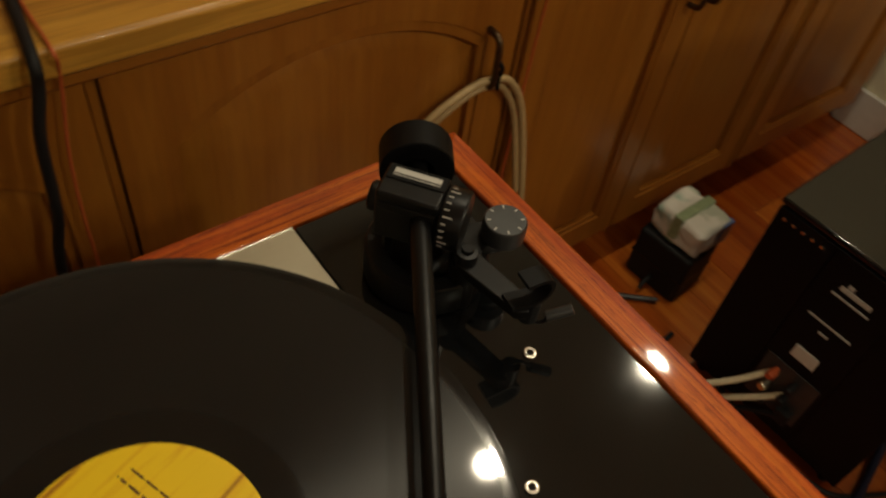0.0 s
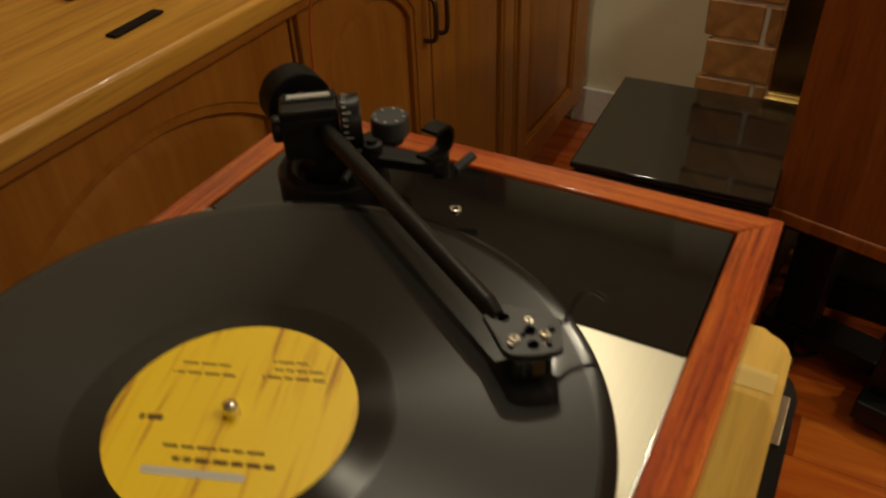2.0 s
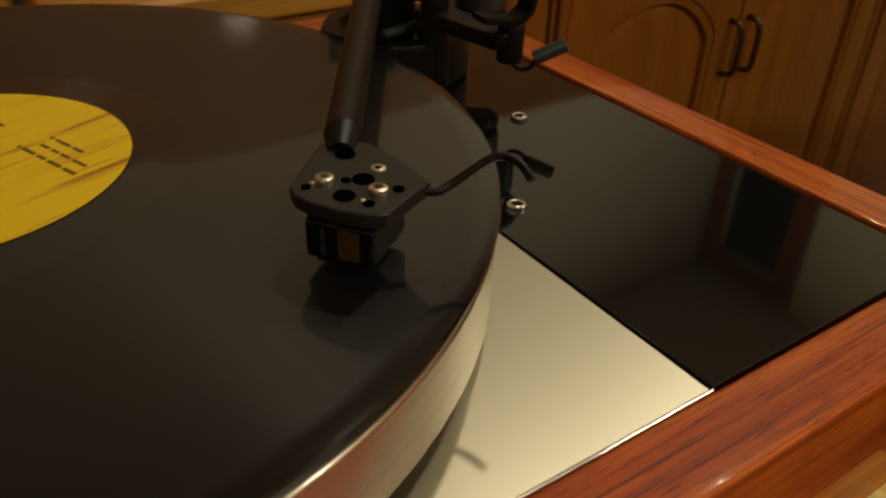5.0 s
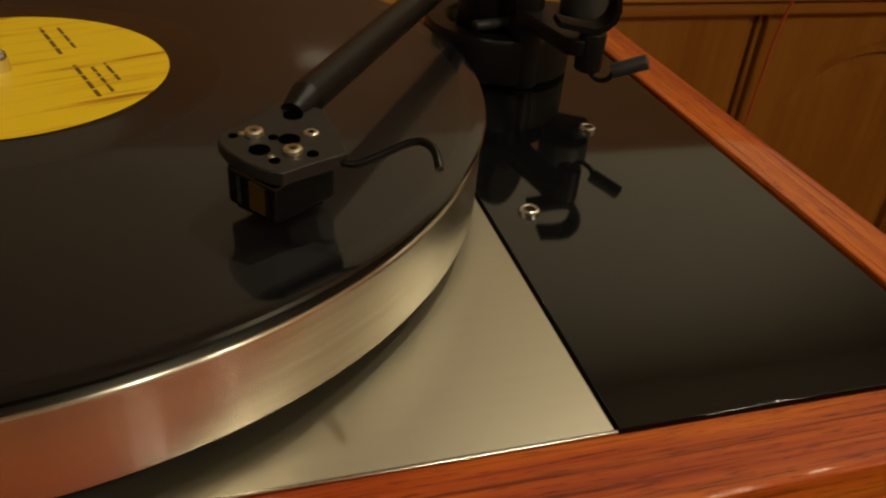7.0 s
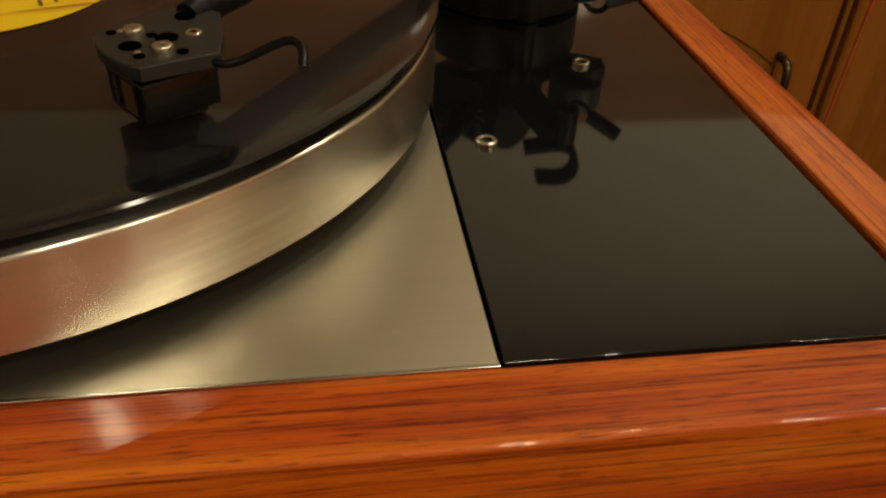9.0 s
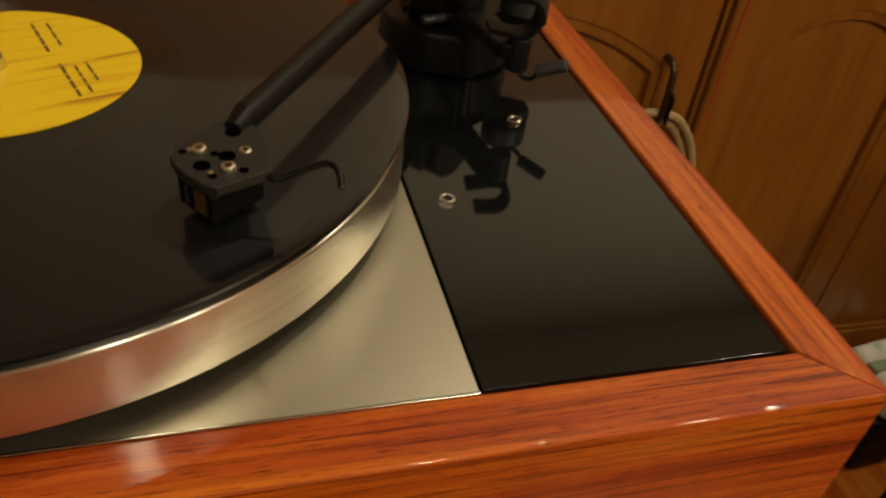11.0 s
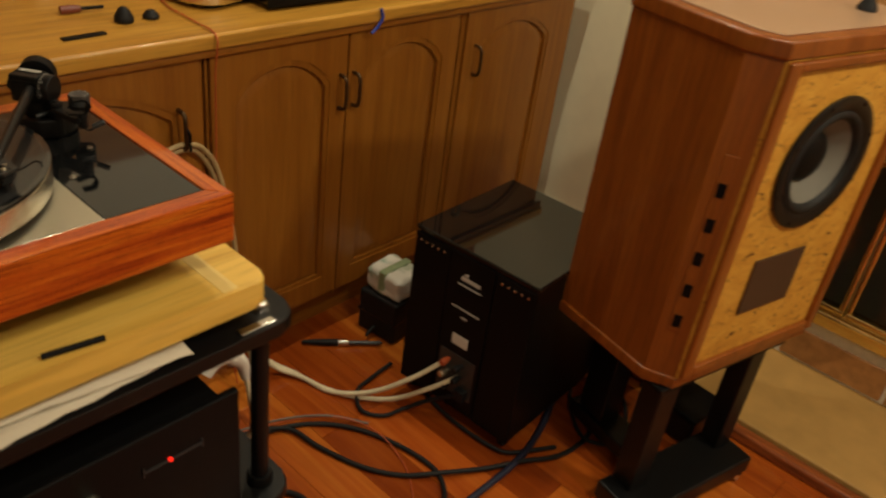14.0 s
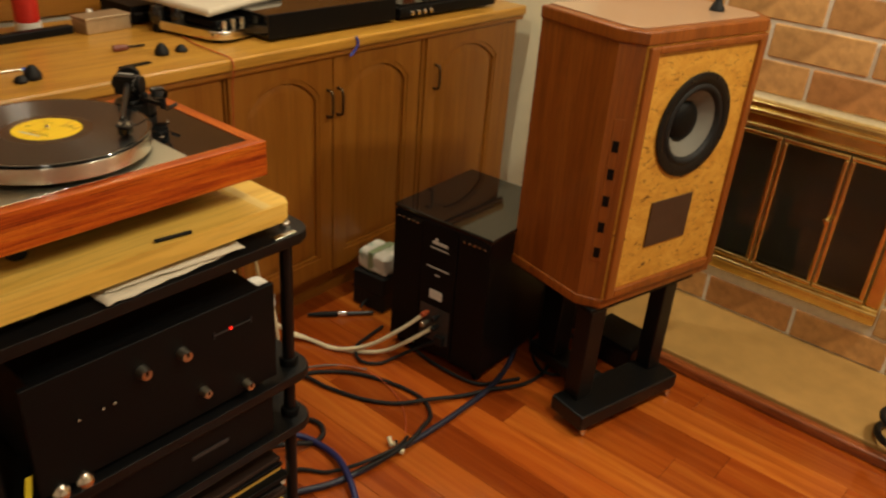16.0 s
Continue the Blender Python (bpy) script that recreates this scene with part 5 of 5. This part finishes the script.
cable("mains_cable", "black cable looped beside the rack", [(0.09, 0.36, 0.16), (0.20, 0.34, 0.06), (0.30, 0.30, 0.012), (0.330, 0.25, 0.009), (0.313, 0.206, 0.009), (0.27, 0.195, 0.009), (0.20, 0.22, 0.03), (0.09, 0.25, 0.06)], 0.0070, M_RUBBER, "black mains cables")
cable("mains_cable", "bright blue cable end beside the rack", [(0.09, 0.30, 0.13), (0.18, 0.27, 0.05), (0.253, 0.234, 0.018), (0.274, 0.167, 0.011), (0.262, 0.088, 0.022), (0.227, 0.009, 0.026), (0.195, -0.05, 0.011), (0.15, -0.13, 0.011)], 0.0085, plain("blue_braid", (0.010, 0.014, 0.09), 0.5), "black mains cables")
cable("mains_cable", "black cable lying beside the rack", [(0.09, 0.20, 0.012), (0.177, 0.144, 0.009), (0.221, 0.086, 0.009), (0.289, 0.032, 0.030), (0.396, 0.010, 0.028), (0.46, 0.03, 0.012)], 0.0052, M_RUBBER, "black mains cables")
cable("thin_wire", "thin copper wire lying on the floor", [(0.12, 0.47, 0.12), (0.28, 0.50, 0.03), (0.443, 0.471, 0.003), (0.544, 0.393, 0.016), (0.588, 0.291, 0.016), (0.578, 0.187, 0.003), (0.532, 0.107, 0.003), (0.473, 0.048, 0.003)], 0.0014, M_COPPER)
cable("thin_wire", "grey signal wires lying on the floor", [(0.12, 0.48, 0.12), (0.30, 0.51, 0.02), (0.44, 0.475, 0.010), (0.53, 0.41, 0.016), (0.60, 0.33, 0.006)], 0.0030, plain("grey_wire", (0.16, 0.12, 0.10), 0.5))
cable("amp_cable", "black cable looping behind the loudspeaker stand", [(1.14, 0.10, 0.06), (1.05, 0.03, 0.012), (0.98, -0.06, 0.012), (1.03, -0.12, 0.012), (1.15, -0.08, 0.012), (1.22, 0.0, 0.03)], 0.0052, M_RUBBER, "black mains cables")
red = thing("thin_wire", "thin red wire hanging down from the counter", "cable")
part("sheath", tube([(0.44, 0.93, COUNTER + 0.004), (0.42, 0.84, COUNTER + 0.004), (0.415, 0.74, COUNTER + 0.004), (0.413, CAB_Y - 0.026, COUNTER - 0.004), (0.412, CAB_Y - 0.020, COUNTER - 0.08), (0.414, CAB_Y - 0.012, 0.70), (0.410, CAB_Y - 0.010, 0.45), (0.42, 0.67, 0.20), (0.43, 0.64, 0.02)], 0.0018, 8, 6), M_COPPER, red)
drop = cable("black_cable", "black cable hanging from the counter beside the turntable", [(-0.18, 0.90, COUNTER + 0.006), (-0.192, 0.76, COUNTER + 0.006), (-0.203, CAB_Y - 0.030, COUNTER + 0.004), (-0.207, 0.652, 0.89), (-0.219, 0.650, 0.84), (-0.227, 0.650, 0.749), (-0.242, 0.650, 0.661), (-0.245, 0.64, 0.45), (-0.24, 0.62, 0.10), (-0.23, 0.60, 0.012)], 0.0056, M_RUBBER)
cable("thin_wire", "thin reddish wire hanging from the counter beside the turntable", [(-0.17, 0.92, COUNTER + 0.003), (-0.185, 0.76, COUNTER + 0.003), (-0.186, CAB_Y - 0.025, COUNTER + 0.001), (-0.185, 0.670, 0.88), (-0.199, 0.670, 0.779), (-0.203, 0.670, 0.634), (-0.20, 0.66, 0.30), (-0.20, 0.62, 0.006)], 0.0016, M_COPPER)
jack = thing("plug_connector", "jack plug with a steel sleeve lying on the floor", "plug", pose(0.745, 0.618, 0.010, 0, 0, -40))
part("grip", place(lathe([(0, 0), (0.005, 0.001), (0.009, 0.05), (0.010, 0.10), (0, 0.10)], 16), pose(-0.10, 0, 0, 0, 90, 0)), M_RUBBER, jack)
part("sleeve", place(rod(0.009, 0.030, 18), pose(0.0, 0, 0, 0, 90, 0)), M_CHROME, jack, "bright steel sleeve")
part("spring", place(lathe([(0, 0)] + [(0.007 if k % 2 else 0.0055, 0.002 + 0.005 * k) for k in range(18)] + [(0, 0.095)], 14), pose(0.03, 0, 0, 0, 90, 0)), M_GREY_DISC, jack)
conn = thing("cable_connector", "pale cable connectors lying on the floor", "connector", pose(0.40, -0.005, 0.016, 0, 0, 40))
for k in range(3):
    part("connector", place(rod(0.006, 0.03, 12), pose(0.014 * k, 0.014 * k, 0.0, 0, 90, 10 * k)), M_CREAM_CABLE if k != 1 else M_CHROME, conn)
plug = thing("white_plug", "white plastic plug and thick flex hanging beside the rack", "plug", pose(0.0, 0.2, 0.0))
part("body", tube([(0.070, 0.0, 0.545), (0.088, 0.0, 0.560), (0.112, 0.0, 0.562), (0.130, 0.0, 0.546)], 0.017, 14, 6), M_WHITE, plug)
part("collar", tube([(0.128, 0.0, 0.548), (0.144, 0.0, 0.525), (0.152, 0.0, 0.490)], 0.012, 12, 6, None, (0.015, 0.009)), M_WHITE, plug)
part("flex", tube([(0.151, 0.0, 0.495), (0.160, 0.0, 0.440), (0.175, 0.02, 0.330), (0.160, 0.10, 0.150), (0.10, 0.16, 0.012)], 0.005, 10, 8), M_CREAM_CABLE, plug)
basket = thing("black_wire_bundle", "coiled thick black cable on the hearth edge", "cable", pose(1.385, -1.01, 0.0))
part("coil", tube([(0.085 * math.cos(a * 0.7), 0.085 * math.sin(a * 0.7), 0.055 + 0.006 * a) for a in range(0, 19)], 0.010, 10, 5), M_RUBBER, basket)

# ---------------------------------------------------------------- pieces of the setting: bricks and floor planks
def piece(name, me, m, parent):
    ob = new(name, me)
    ob.parent = parent
    ob.matrix_basis = m
    return ob


def brick_mesh(l, h, seed):
    bm = box(0, 0.028, -l / 2, l / 2, -h / 2, h / 2, 0.003, 1)
    for v in bm.verts:
        v.co += 0.0022 * Vector(noise.noise_vector(v.co * 25 + Vector((seed * 3.1, 0, 0))))
    me = bpy.data.meshes.new("brick")
    bmesh.ops.recalc_face_normals(bm, faces=bm.faces)
    bm.to_mesh(me)
    bm.free()
    me.materials.append(M_BRICK_P)
    return me


M_BRICK_P, nodes, links, bsdf = mat("fired_tan_brick")
info = nodes.new("ShaderNodeObjectInfo")
tone = ramp_node(nodes, links, info.outputs["Random"], [(0, (0.44, 0.215, 0.078)), (0.35, (0.54, 0.31, 0.12)), (0.7, (0.60, 0.37, 0.15)), (1, (0.49, 0.26, 0.095))])
nz = noise_node(nodes, links, coords(nodes, links), 28.0, 5)
nb = noise_node(nodes, links, coords(nodes, links), 5.0, 3)
sh = ramp_node(nodes, links, nz.outputs[0], [(0.3, (0.72, 0.68, 0.64)), (0.6, (1.06, 1.04, 1.0))])
sb = ramp_node(nodes, links, nb.outputs[0], [(0.35, (0.8, 0.75, 0.7)), (0.65, (1.1, 1.08, 1.05))])
c1 = mix_node(nodes, links, tone.outputs[0], sh.outputs[0], 1.0, "MULTIPLY")
links.new(mix_node(nodes, links, c1, sb.outputs[0], 1.0, "MULTIPLY"), bsdf.inputs["Base Color"])
bsdf.inputs["Roughness"].default_value = 0.5
bump_from(nodes, links, bsdf, nz.outputs[0], 0.35, 0.003)

BL, BH, JT = 0.292, 0.098, 0.012
full = [brick_mesh(BL, BH, k) for k in range(4)]
cut = {}
z, row = 0.052 + BH / 2, 0
while z + BH / 2 < 1.75:
    y = CH1 - (0.0 if row % 2 == 0 else -0.012)
    first = BL if row % 2 == 0 else BL * 0.5
    while y > CH0:
        l = first
        first = BL
        y0 = y - l
        spans = [(y0, y)]
        if z + BH / 2 > FZ0 + 0.004 and z - BH / 2 < FZ1 - 0.004:
            spans = [(a, b) for a, b in ((y0, min(y, FY0 - 0.004)), (max(y0, FY1 + 0.004), y)) if b - a > 0.03]
        for a, b in spans:
            if abs((b - a) - BL) < 0.002:
                me = full[rnd.randrange(4)]
            else:
                key = round(b - a, 3)
                if key not in cut:
                    cut[key] = brick_mesh(b - a, BH, len(cut) + 9)
                me = cut[key]
            piece("brick", me, Matrix.Translation((BRICK_X - 0.006 + rnd.uniform(-0.002, 0.002), (a + b) / 2, z)), chimney)
        y = y0 - JT
    z += BH + JT
    row += 1

floor = thing("floor", "glossy reddish cherry plank floor of mixed tones", "floor", kind="structure")
part("subfloor", box(WEST, EAST, SOUTH, NORTH, -0.06, -0.016), M_BLACK_MATT, floor, smooth=False)
PW = 0.112
lens_ = (0.62, 0.85, 1.1, 0.48)
plank_me = {}
for L in lens_:
    bm = box(-PW / 2 + 0.0003, PW / 2 - 0.0003, -L / 2 + 0.0003, L / 2 - 0.0003, -0.0155, 0.0, 0.0008, 1)
    me = bpy.data.meshes.new("plank")
    bmesh.ops.recalc_face_normals(bm, faces=bm.faces)
    bm.to_mesh(me)
    bm.free()
    me.materials.append(M_FLOOR)
    plank_me[L] = me
x = -0.36 + 0.005
rest = bmesh.new()
while x - PW / 2 < 1.33:
    y = NORTH - 0.01
    first = (0.30, 0.42, 0.74, 0.98)[rnd.randrange(4)]
    box(x - PW / 2 + 0.0006, x + PW / 2 - 0.0006, y - first + 0.0006, y, -0.0155, -0.0002, 0, 2, rest)
    y -= first
    while y > -1.5:
        L = lens_[rnd.randrange(4)]
        piece("plank", plank_me[L], Matrix.Translation((x, y - L / 2, 0)), floor)
        y -= L
    box(x - PW / 2 + 0.0006, x + PW / 2 - 0.0006, SOUTH, y - 0.0006, -0.0155, -0.0002, 0, 2, rest)
    x += PW
    last_x = x
nx0 = last_x - PW / 2
for a, b, c, e in ((WEST, -0.36 + 0.005 - PW / 2, SOUTH, NORTH), (nx0, EAST, SOUTH, NORTH)):
    n = max(1, round((b - a) / PW))
    w = (b - a) / n
    for k in range(n):
        box(a + k * w + 0.0006, a + (k + 1) * w - 0.0006, c, e, -0.0155, -0.0008, 0, 2, rest)
tagged(part("planks_beyond", rest, M_FLOOR, floor, smooth=False), kind="stuff")
